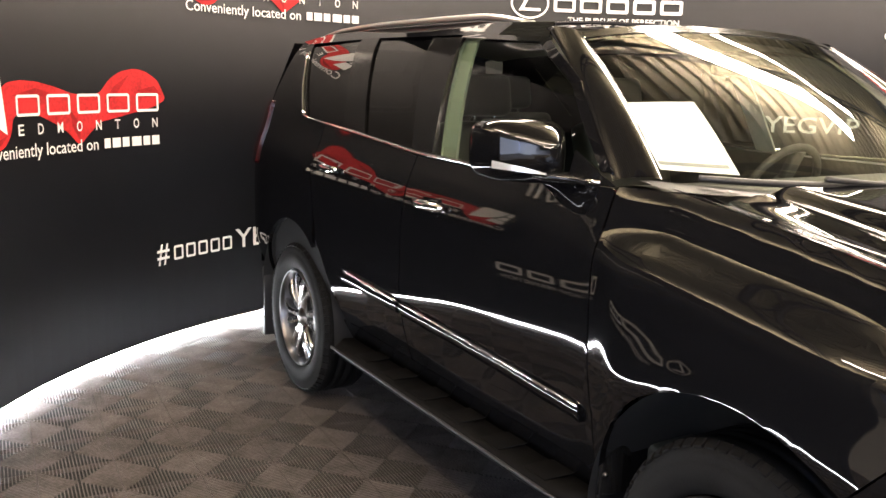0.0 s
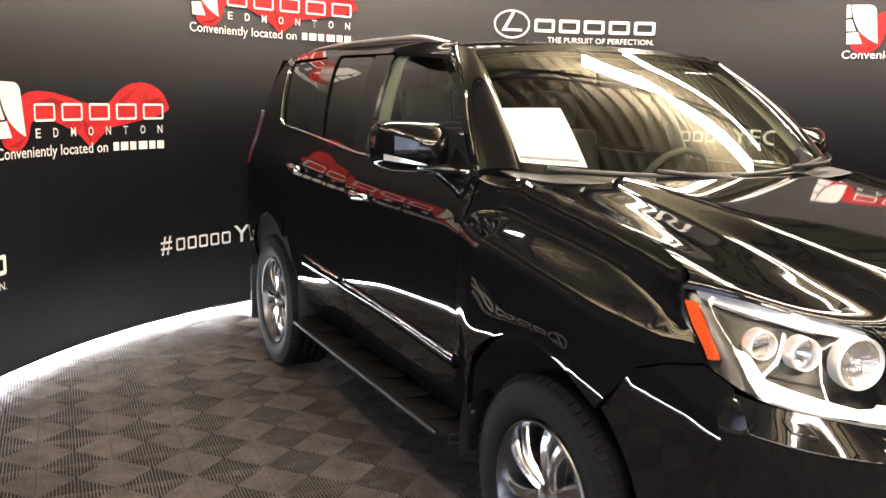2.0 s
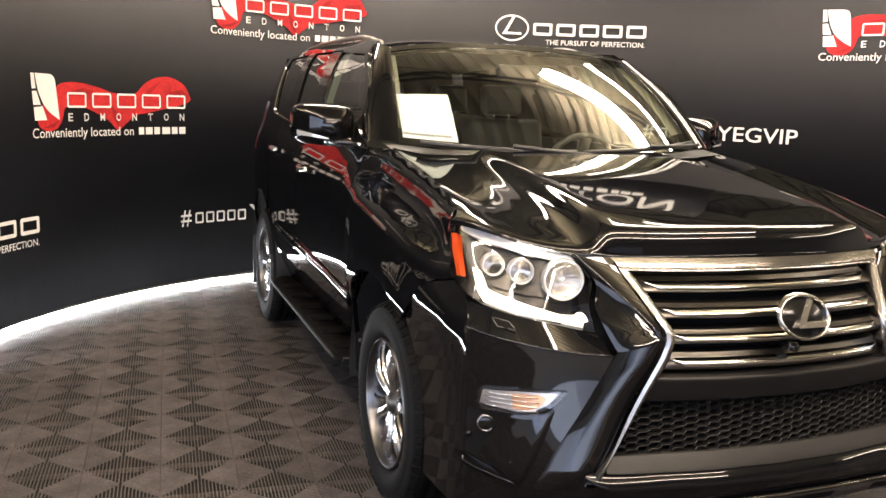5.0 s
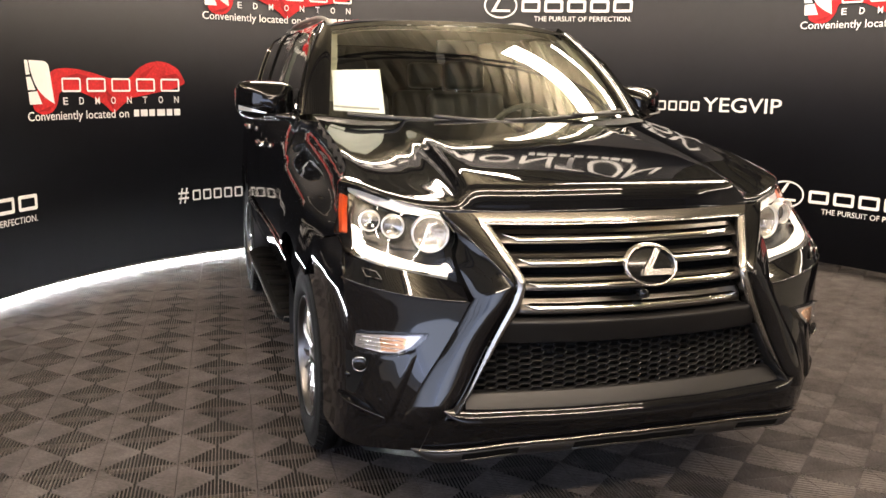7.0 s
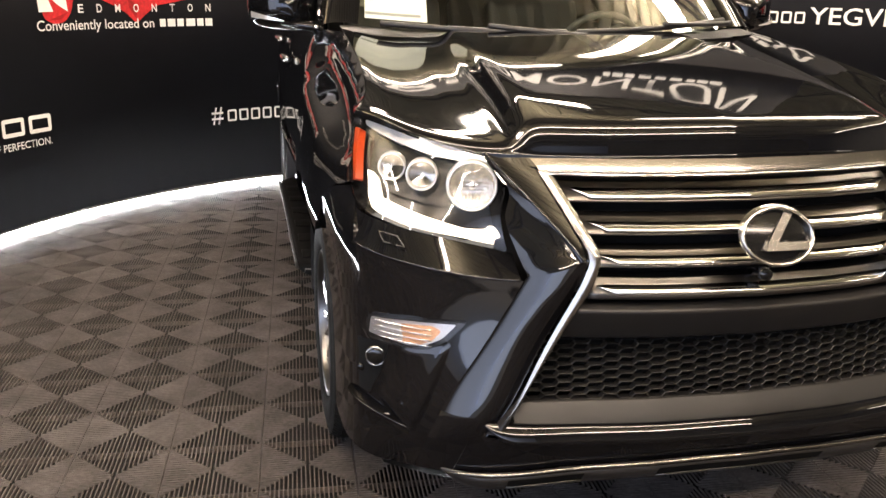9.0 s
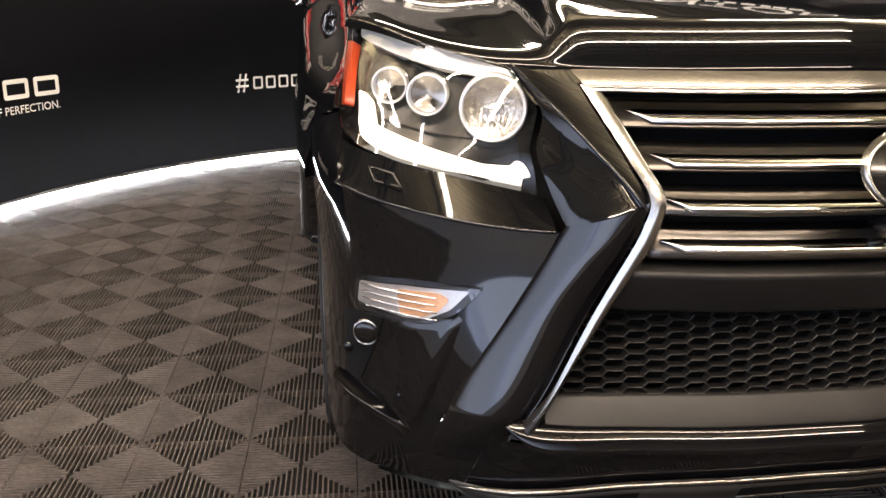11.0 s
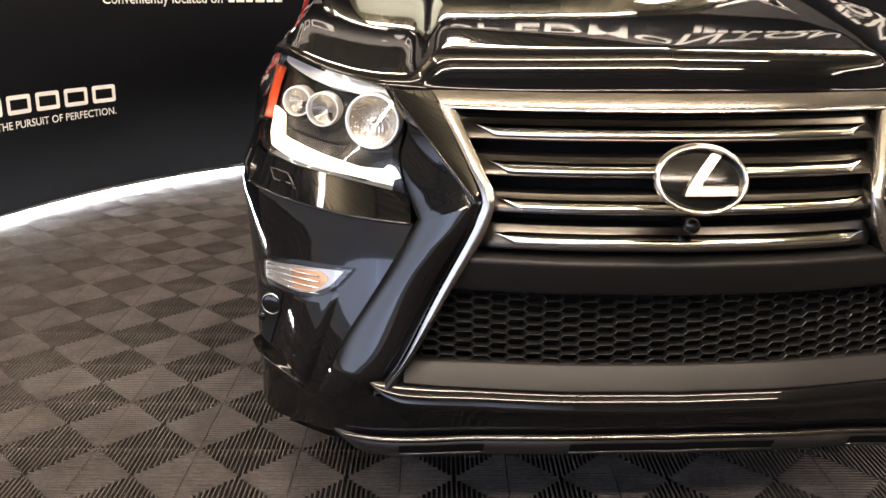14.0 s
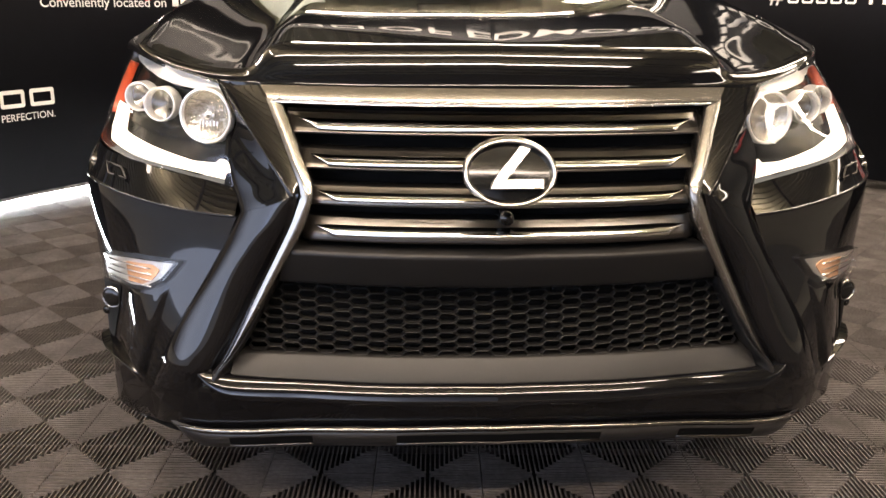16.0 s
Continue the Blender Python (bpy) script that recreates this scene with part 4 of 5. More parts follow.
crease = line([(0.600, 1.095), (0.520, 1.005), (0.438, 0.905), (0.424, 0.885)], (0.004, -0.016, -0.020, -0.018))
chrome_line = line([(0.494, 1.066), (0.442, 0.962), (0.414, 0.900), (0.413, 0.888)], (-0.004, -0.006, -0.006, -0.006))
lamp_line = line([(0.601, 1.092), (0.556, 1.015), (0.571, 0.955), (0.556, 0.893), (0.538, 0.843)], (0.006, 0.017, 0.027, 0.022, 0.002))
low_out = line([(0.538, 0.843), (0.622, 0.700), (0.710, 0.555), (0.760, 0.440)], (0.002, 0.004, 0.004, 0.004))
low_in = line([(0.414, 0.892), (0.428, 0.842), (0.502, 0.690), (0.584, 0.530), (0.632, 0.466)], (-0.018, -0.008, 0.004, 0.006, 0.0))
both("blade_crease", tube([crease(k / 30) + Vector((0, -0.001, 0)) for k in range(31)], 0.0032, 8), PAINT, car)
both("blade_upper_inner", sheet(lambda u, v: crease(v).lerp(chrome_line(v), u), 6, 30), PAINT, car)


def up_out(u, v):
    m = lamp_line(v).lerp(crease(v), u)
    m.y += 0.004 * math.sin(math.pi * u) * math.sin(math.pi * v)
    e = max(0.0, (v - 0.25) / 0.75)
    m.y -= 0.016 * e * e * (3 - 2 * e) * max(0, math.sin(math.pi * min(1, u / 0.94))) ** 0.62
    return m


both("blade_upper_outer", sheet(up_out, 20, 36), PAINT, car)


def low_blade(u, v):
    m = low_out(v).lerp(low_in(v), u)
    k = max(0, math.sin(math.pi * min(1, u / 0.94))) ** 0.62
    top = min(1, v / 0.24)
    top = 0.80 + 0.20 * top * top * (3 - 2 * top)
    fade = top * (1 - 0.6 * max(0, v - 0.8) / 0.2)
    m.y -= 0.030 * k * fade
    m.y += 0.05 * (min(m.z, 0.88) - 0.66) * k * top
    return m


both("nose_blade", sheet(low_blade, 28, 44), PAINT, car)
both("blade_cap", panel(F([(0.606, 1.092), (0.49, 1.094), (0.482, 1.062), (0.53, 1.02), (0.57, 1.04)]), fas, 0.01, 0.03, off=-0.012, out=FRONT), PAINT, car)
# chrome frame of the grille: top bar and two bent side strips
frame_out = [(0.492, 1.066), (0.440, 0.962), (0.411, 0.893), (0.424, 0.846), (0.500, 0.690), (0.580, 0.535), (0.630, 0.474)]
frame_in = [(0.455, 1.052), (0.408, 0.950), (0.386, 0.895), (0.400, 0.838), (0.481, 0.687), (0.563, 0.540), (0.605, 0.486)]
fo, fi = spline([(k, p[0]) for k, p in enumerate(frame_out)]), spline([(k, p[0]) for k, p in enumerate(frame_in)])
foz, fiz = spline([(k, p[1]) for k, p in enumerate(frame_out)]), spline([(k, p[1]) for k, p in enumerate(frame_in)])


def strip(u, v):
    k = v * 5.3
    p, q = Vector(fas(arc_of(fo(k)), foz(k))), Vector(fas(arc_of(fi(k)), fiz(k)))
    q = q.lerp(p, 0.85 * max(0.0, k - 4.2) / 1.1)
    m = p.lerp(q, min(1, u / 0.75))
    m.y += -0.018 + (0.012 * abs(u / 0.75 - 0.45)) if u <= 0.75 else 0.0
    if u > 0.75:
        m.y += 0.05 * (u - 0.75) / 0.25 - 0.012
    return m


both("grille_side_strip", sheet(strip, 8, 60), EDGE, car, "bent chrome grille edge")
topbar = sheet(lambda u, v: (lambda s: Vector(fas(s, 1.090 - 0.034 * min(1, v * 1.25))) + Vector((0, -0.016 + 0.006 * abs(v - 0.4) if v < 0.8 else 0.03 * (v - 0.8) / 0.2 - 0.014, 0)))((2 * u - 1) * (0.512 - 0.026 * min(1, v * 1.25))), 40, 6)
part("grille_top_bar", topbar, TOPBAR, car, "chrome grille top edge")
part("top_bar_edge", tube([Vector(fas(0.484 * (2 * k / 40 - 1), 1.0575)) + Vector((0, -0.0135, 0)) for k in range(41)], 0.0026, 8), CHROME, car, "bright lower edge of the grille top")


def slat(z0, z1, half):
    """One grille bar: dark satin wedge with a bright strip along it."""
    h_ = z1 - z0
    pr = [(0.060, z1 + 0.001), (0.028, z1), (0.022, z1 - 0.18 * h_), (0.003, z0 + 0.30 * h_), (0.003, z0 + 0.12 * h_), (0.014, z0), (0.05, z0 + 0.004)]
    py, pz = spline([(k, p[0]) for k, p in enumerate(pr)]), spline([(k, p[1]) for k, p in enumerate(pr)])

    def w(u, v):
        s = (2 * u - 1) * half
        end = max(0, abs(2 * u - 1) - 0.97) / 0.03
        z = pz(v * 6)
        p = Vector(fas(s, z))
        p.y += py(v * 6) + 0.02 * end + 0.012
        return p

    def w2(u, v):
        q = 2 * u - 1
        s = q * half * 0.93
        zz0, zz1 = z0 + (z1 - z0) * 0.27, z0 + (z1 - z0) * 0.72
        taper = 1 - max(0, abs(q) - 0.90) / 0.10
        z = zz0 + (zz1 - zz0) * (0.5 + (v - 0.5) * taper) + (1 - taper) * 0.010
        p = Vector(fas(s, z))
        f_ = (z - z0 - 0.30 * h_) / (0.52 * h_)
        p.y += 0.012 + 0.003 + 0.019 * f_ - 0.015 + 0.010 * (2 * v - 1) ** 2
        return p
    b = part("grille_bar", sheet(w, 48, 24), SATIN, car, "satin chrome grille bar")
    part("bright_strip", sheet(w2, 60, 6), CHROME, b, "bright chrome strip")


slat(0.996, 1.036, arc_of(0.452))
slat(0.932, 0.968, arc_of(0.425))
slat(0.864, 0.901, arc_of(0.405))
slat(0.788, 0.838, arc_of(0.412))
# dark shelf, surround and honeycomb
def shelf(u, v):
    s = (2 * u - 1) * (0.43 + 0.055 * v)
    pr = [(0.06, 0.778), (-0.003, 0.775), (-0.009, 0.769), (-0.006, 0.762), (0.010, 0.706), (0.016, 0.699), (0.06, 0.694)]
    dy, z = pr[round(v * 6)]
    p = Vector(fas(s, z))
    p.y += dy
    return p
part("lower_shelf", sheet(shelf, 40, 6), GUN, car, "satin dark grey shelf under the grille bars")
def sill_pan(u, v):
    s = (2 * u - 1) * (0.560 + 0.035 * v)
    pr = [(0.055, 0.543), (0.032, 0.540), (0.027, 0.536), (0.000, 0.497), (-0.003, 0.490), (0.012, 0.476)]
    dy, z = pr[round(v * 5)]
    p = Vector(fas(s, z))
    p.y += dy
    return p
part("lower_surround", sheet(sill_pan, 40, 5), GUN, car, "satin dark grey surround below the honeycomb")
def side_pan(u, v):
    """Satin side of the lower grille, swelling out to the blade, with a rounded foot."""
    k = 3.9 + 2.1 * v
    e = max(0.0, (v - 0.55) / 0.45)
    f_ = min(1, max(0, (k - 4.5) / 0.8))
    f_ = f_ * f_ * (3 - 2 * f_)
    x0, z0 = fi(k) + (fo(k) - fi(k)) * f_ + 0.004, fiz(k) + (foz(k) - fiz(k)) * f_
    x1, z1 = fi(k) - 0.014 - 0.040 * e * e, fiz(k) + 0.012 * e
    p = Vector(fas(arc_of(x1 + (x0 - x1) * u), z1 + (z0 - z1) * u))
    w = min(1, u / 0.6)
    p.y += 0.050 * (1 - w) ** 2 - 0.016 * f_ * math.sin(math.pi * u ** 1.8) - 0.002 * f_ + 0.004 * (1 - f_)
    return p
both("side_surround", sheet(side_pan, 14, 24), GUN, car)


def honeycomb():
    bm = bmesh.new()
    w, h = 0.0465, 0.0208
    for r in range(10):
        for c in range(-18, 19):
            s0 = c * w * 0.8
            z0 = 0.532 + r * h + (h / 2 if c % 2 else 0)
            lim = 0.556 - (z0 - 0.53) * 0.33 - 0.05 * max(0, (0.565 - z0) / 0.035) ** 2
            if abs(s0) > lim or z0 > 0.705:
                continue
            outer = [(-w * 0.5, 0), (-w * 0.30, h * 0.5), (w * 0.30, h * 0.5), (w * 0.5, 0), (w * 0.30, -h * 0.5), (-w * 0.30, -h * 0.5)]
            O, I, D = [], [], []
            for a, b in outer:
                O.append(bm.verts.new(Vector(fas(s0 + a, z0 + b)) + Vector((0, 0.036, 0))))
                I.append(bm.verts.new(Vector(fas(s0 + a * 0.93, z0 + b * 0.87)) + Vector((0, 0.034, 0))))
                D.append(bm.verts.new(Vector(fas(s0 + a * 0.92, z0 + b * 0.86)) + Vector((0, 0.050, 0))))
            for k in range(6):
                m = (k + 1) % 6
                bm.faces.new((O[k], O[m], I[m], I[k]))
                bm.faces.new((I[k], I[m], D[m], D[k]))
    return bm


part("honeycomb_grille", honeycomb(), MESHM, car, "black honeycomb lower grille", smooth=False)
for x in (-0.30, -0.11, 0.13, 0.33):
    p = fas(arc_of(abs(x)) * (-1 if x > 0 else 1), 0.685)
    part("grille_sensor", box(p[0] - 0.024, p[1] + 0.044, 0.676, p[0] + 0.024, p[1] + 0.06, 0.698, 0.004), DARK, car)
# silver skid strip under the bumper
def skid(u, v):
    x = (2 * u - 1) * 0.735
    pr = [(0.0, 0.0), (-0.012, -0.004), (-0.014, -0.026), (-0.004, -0.050), (0.04, -0.064)]
    dy, dz = pr[round(v * 4)]
    e = min(1, (1 - abs(2 * u - 1)) / 0.10)
    dy, dz = dy * e + 0.012 * (1 - e), dz * e
    p = Vector(fas(arc_of(abs(x)) * (-1 if x > 0 else 1), 0.393 - 0.035 * (x / 0.7) ** 2 + dz))
    p.y += dy - 0.008
    return p
part("skid_plate", sheet(skid, 48, 4), SKID, car, "grey skid plate under the bumper")
# slots are dark patches laid on the plate, their shade put into the colour
for x0, x1 in ((-0.58, -0.40), (-0.22, 0.22), (0.40, 0.58)):
    part("skid_slot", sheet(lambda u, v: (lambda x: Vector(fas(arc_of(abs(x)) * (-1 if x > 0 else 1), 0.393 - 0.035 * (x / 0.7) ** 2 - 0.012 - 0.026 * v)) + Vector((0, -0.027 + 0.009 * v, 0)))(x0 + (x1 - x0) * u), 16, 2), DARK, car)
def skid_line(x0, x1, dz, dy, n=40):
    xs = [x0 + (x1 - x0) * k / n for k in range(n + 1)]
    return [Vector(fas(arc_of(abs(x)) * (-1 if x > 0 else 1), 0.393 - 0.035 * (x / 0.7) ** 2 + dz)) + Vector((0, dy, 0)) for x in xs]


def skid_band(u, v):
    dy, dz = ((0.006, 0.006), (-0.002, 0.005), (-0.005, 0.002), (-0.005, -0.005), (-0.002, -0.0075), (0.006, -0.008))[round(v * 5)]
    x = 0.715 * (2 * u - 1)
    e = min(1, (1 - abs(2 * u - 1)) / 0.08)
    return Vector(fas(arc_of(abs(x)) * (-1 if x > 0 else 1), 0.391 - 0.035 * (x / 0.7) ** 2 + dz * e)) + Vector((0, dy * e - 0.016, 0))


part("skid_lip", sheet(skid_band, 60, 5), TOPBAR, car, "silver upper edge of the skid plate")
for x0, x1 in ((-0.58, -0.40), (-0.22, 0.22), (0.40, 0.58)):
    part("skid_slot_rim", tube(skid_line(x0, x1, -0.040, -0.018, 12), 0.003, 6), SATIN, car)
part("valance", sheet(lambda u, v: (lambda x: Vector(fas(arc_of(abs(x)) * (-1 if x > 0 else 1), 0.35 - 0.035 * (x / 0.7) ** 2)) + Vector((0, 0.02 + 0.25 * v, -0.06 * v)))((2 * u - 1) * 0.85), 30, 3), TRIM, car)

# badge and camera
badge = thing("badge", "oval chrome badge on a black dome", "")
badge.parent = car
def oval_ring(w, h, s, dy, y0, z0, tilt, n=48):
    bm = bmesh.new()
    rows = []
    for k in range(n):
        a = 2 * math.pi * k / n
        row = []
        for j in range(7):
            b = math.pi * j / 6
            rx, rz = w - s / 2 - s / 2 * math.cos(b), h - s / 2 - s / 2 * math.cos(b)
            row.append(bm.verts.new((rx * math.cos(a), y0 - dy * math.sin(b) + tilt * rz * math.sin(a), z0 + rz * math.sin(a))))
        rows.append(row)
    for k in range(n):
        A, B = rows[k], rows[(k + 1) % n]
        for j in range(6):
            bm.faces.new((A[j], A[j + 1], B[j + 1], B[j]))
    return bm
E0, EZ, ET = -0.014, 0.949, 0.45
part("badge_ring", oval_ring(0.093, 0.065, 0.013, 0.014, E0, EZ, ET), BRUSHED, badge, "chrome oval ring")
part("badge_face", sheet(lambda u, v: (lambda r, a: (0.083 * r * math.cos(a), E0 - 0.008 * (1 - r * r) + ET * 0.056 * r * math.sin(a), EZ + 0.056 * r * math.sin(a)))(u, v * 2 * math.pi), 6, 40), PIANO, badge)
def stroke(pts):
    bm = bmesh.new()
    top = [bm.verts.new((x, E0 - 0.018 + (ET + 0.25) * z, EZ + z)) for x, z in pts]
    low = [bm.verts.new((x, E0 + ET * z, EZ + z)) for x, z in pts]
    bm.faces.new(top)
    for k in range(len(pts)):
        bm.faces.new((top[k], low[k], low[(k + 1) % len(pts)], top[(k + 1) % len(pts)]))
    bmesh.ops.triangulate(bm, faces=bm.faces[:])
    return bm
part("badge_stroke", stroke([(0.030, 0.056), (0.050, 0.052), (-0.008, -0.010), (0.064, -0.010), (0.062, -0.026), (-0.040, -0.026), (-0.030, -0.008)]), BRUSHED, badge, "bent chrome stroke", smooth=False)
camp = fas(0, 0.850)
cb = lathe([(0.0, 0.0), (0.0, 0.013), (0.02, 0.016), (0.06, 0.016)], 20, "y")
for v in cb.verts:
    v.co += Vector((0, camp[1] - 0.012, 0.850))
part("front_camera", cb, PIANO, car, "small round front camera")

# ---- headlamps ----
def headlamp_side():
    """All the pieces of the right headlamp, as name, bmesh, material, label."""
    def hf(s, z):
        p = Vector(fas(s, z))
        k = max(0, min(1, (1.08 - z) / 0.18))
        p.y += lamp_back(plan_x(abs(s))) * k
        return p
    outline = rounded(F([(0.80, 1.138), (0.70, 1.112), (0.602, 1.090), (0.560, 1.02), (0.578, 0.955), (0.562, 0.876), (0.66, 0.896), (0.80, 0.928), (0.858, 0.946)]) + [(arc_at(y, z), z) for y, z in ((0.385, 0.968), (0.468, 0.992), (0.540, 1.065), (0.592, 1.122), (0.600, 1.152), (0.555, 1.152))], 0.012)
    items = []
    items.append(("lens_cover", panel(outline, hf, 0.004, 0.03, off=0.002, out=OUTF), LENS, "clear lamp cover"))
    housing = panel(outline, lambda s, z: Vector(hf(s, z)) + Vector((0.015, 0.075, 0)), 0.0, 0.04, out=OUTF)
    wallr = bmesh.new()
    loop_ = [(Vector(hf(*p)) + Vector((0.001, 0.003, 0)), Vector(hf(*p)) + Vector((0.015, 0.075, 0))) for p in outline]
    lv = [(wallr.verts.new(a), wallr.verts.new(b)) for a, b in loop_]
    for k in range(len(lv)):
        a, b = lv[k], lv[(k + 1) % len(lv)]
        wallr.faces.new((a[0], b[0], b[1], a[1]))
    items.append(("lamp_housing", join(housing, wallr), HOUSING, ""))
    # bright brow along the top
    brow = panel(rounded([(arc_at(0.575, 1.150), 1.150)] + F([(0.80, 1.132), (0.70, 1.108), (0.61, 1.084), (0.595, 1.060), (0.70, 1.078), (0.80, 1.098)]) + [(arc_at(0.54, 1.125), 1.125)], 0.006), lambda s, z: Vector(hf(s, z)) + Vector((0.01, 0.014 + 0.5 * (1.16 - z) * 0.3, 0)), 0.02, 0.03, out=OUTF)
    items.append(("brow_reflector", brow, BROW, "bright brow reflector"))
    # running-light band along the foot
    drl = panel(rounded(F([(0.872, 0.985), (0.876, 1.035), (0.858, 1.030), (0.848, 0.985), (0.75, 0.950), (0.66, 0.925), (0.612, 0.922), (0.604, 0.932), (0.590, 0.928), (0.580, 0.912), (0.573, 0.884), (0.66, 0.902), (0.80, 0.934), (0.858, 0.956)]), 0.008), lambda s, z: Vector(hf(s, z)) + Vector((0.006, 0.016, 0)), 0.02, 0.03, out=OUTF)
    items.append(("running_light", drl, DRL, "lit white running-light band"))
    for n, (x, z, r) in enumerate(((0.822, 1.046, 0.034), (0.752, 1.036, 0.038), (0.640, 1.018, 0.061))):
        c = Vector(hf(arc_of(x), z)) + Vector((0.01, 0.022, 0))
        ax = Vector((-0.25, -1, 0.03)).normalized()
        m = Matrix.Translation(c) @ ax.to_track_quat("Y", "Z").to_matrix().to_4x4()
        ringb = lathe([(-0.02, r * 0.86), (0.006, r * 0.89), (0.009, r * 0.95), (0.004, r), (-0.03, r * 1.02)], 36, "y")
        bmesh.ops.transform(ringb, matrix=m, verts=ringb.verts)
        items.append(("lamp_ring", ringb, REFL, "bright lamp ring"))
        if n < 2:
            ball = lathe([(0.004 + 0.014 * math.cos(k * math.pi / 16), max(1e-6, r * 0.86 * math.sin(k * math.pi / 16))) for k in range(9)], 32, "y")
            bowl = lathe([(-0.035, 0.001), (-0.030, r * 0.4), (-0.02, r * 0.86)], 32, "y")
            bmesh.ops.transform(ball, matrix=m, verts=ball.verts)
            bmesh.ops.transform(bowl, matrix=m, verts=bowl.verts)
            items.append(("projector_lens", ball, LENS, "round projector lens"))
            items.append(("projector_bowl", bowl, BRUSHED, ""))
        else:
            bowl = lathe([(-0.026, 0.001), (-0.023, r * 0.3), (-0.016, r * 0.62), (-0.002, r * 0.89)], 32, "y")
            bmesh.ops.transform(bowl, matrix=m, verts=bowl.verts)
            bulb = lathe([(-0.03, 0.011), (-0.006, 0.011), (0.0, 0.008), (0.002, 0.0005)], 16, "y")
            bmesh.ops.transform(bulb, matrix=m, verts=bulb.verts)
            shield = join(box(-0.014, -0.014, -0.004, 0.014, -0.008, 0.004, 0.002), *[box(-0.020 + 0.008 * q, -0.018, -0.036, -0.0175 + 0.008 * q, -0.012, -0.012, 0.001) for q in range(6)])
            bmesh.ops.transform(shield, matrix=m, verts=shield.verts)
            items.append(("main_bowl", bowl, BOWL, "faceted main reflector"))
            items.append(("main_bulb", join(bulb, shield), CHROME, ""))
    web = panel(F([(0.85, 1.075), (0.70, 1.075), (0.60, 1.06), (0.585, 0.99), (0.62, 0.955), (0.75, 0.968), (0.84, 0.99)]), lambda s, z: Vector(hf(s, z)) + Vector((0.012, 0.064, 0)), 0.01, 0.05, out=OUTF)
    items.append(("lamp_bezel", web, HOUSING, ""))
    amber = panel(rounded([(arc_at(y, z), z) for y, z in ((0.580, 1.114), (0.548, 1.116), (0.500, 1.065), (0.444, 1.004), (0.464, 1.000), (0.532, 1.064))], 0.005), lambda s, z: Vector(hf(s, z)) + Vector((0.004, 0.004, 0)), 0.02, 0.03, off=0.0025, out=OUTF)
    items.append(("side_marker", amber, AMBER, "orange side marker"))
    return items


right_lamp = thing("headlamp", "clear projector headlamp with lit running light", "")
left_lamp = thing("headlamp", "clear projector headlamp with lit running light", "")
right_lamp.parent = left_lamp.parent = car
for nm, b, m, lb in headlamp_side():
    b2 = flipped(b)
    part(nm, b, m, right_lamp, lb)
    part(nm, b2, m, left_lamp, lb)

# ---- fog lamps and bumper details ----
fogo = rounded(FL([(0.890, 0.676), (0.882, 0.712), (0.80, 0.724), (0.667, 0.728), (0.705, 0.684), (0.755, 0.656), (0.80, 0.650), (0.880, 0.650)]), 0.010)
both("fog_bezel", panel(fogo, fas, 0.01, 0.03, off=0.002, out=OUTF), HOUSING, car)
both("turn_lamp_reflector", panel(rounded(FL([(0.883, 0.665), (0.876, 0.707), (0.80, 0.716), (0.69, 0.720), (0.722, 0.684), (0.762, 0.662), (0.80, 0.657)]), 0.006), fas, 0.01, 0.02, off=0.0035, out=OUTF), SILVERP, car)
both("turn_lamp_bulb", panel(rounded(FL([(0.812, 0.708), (0.742, 0.712), (0.722, 0.702), (0.742, 0.678), (0.77, 0.664), (0.808, 0.661)]), 0.008), fas, 0.01, 0.02, off=0.0055, out=OUTF), BULB, car, "amber and chrome turn lamp")
ribs_ = []
for k in range(4):
    z = 0.664 + 0.013 * k
    ribs_.append(tube([Vector(fas(arc_low(x), z + 0.002 * (0.88 - x))) + Vector((-0.002, -0.007, 0)) for x in (0.874, 0.86, 0.84, 0.80, 0.77, 0.745)], 0.0016, 6))
both("turn_lamp_rib", join(*ribs_), CHROME, car)
both("turn_lamp_cover", panel(fogo, fas, 0.014, 0.03, off=0.015, out=OUTF), LENS, car, "clear turn lamp cover")
# flat near-black panel; the depth of the recess is painted shade
both("fog_recess", panel(rounded(FL([(0.908, 0.640), (0.842, 0.645), (0.862, 0.575), (0.886, 0.500), (0.908, 0.505)]), 0.008), fas, 0.01, 0.03, off=0.002, out=OUTF), DARK, car)
fl = Vector(fas(arc_low(0.872), 0.608)) + Vector((-0.002, -0.004, 0))
axf = Vector((-0.35, -1, 0.0)).normalized()
mf = Matrix.Translation(fl) @ axf.to_track_quat("Y", "Z").to_matrix().to_4x4()
fr_ = lathe([(-0.01, 0.020), (0.007, 0.0215), (0.010, 0.0235), (0.004, 0.026), (-0.012, 0.027)], 32, "y")
bmesh.ops.transform(fr_, matrix=mf, verts=fr_.verts)
both("fog_lamp_ring", fr_, BRUSHED, car, "round fog lamp ring")
fg_ = lathe([(0.006 + 0.006 * math.cos(k * math.pi / 16), max(1e-6, 0.022 * math.sin(k * math.pi / 16))) for k in range(9)], 24, "y")
bmesh.ops.transform(fg_, matrix=mf, verts=fg_.verts)
both("fog_lamp_glass", fg_, PIANO, car)
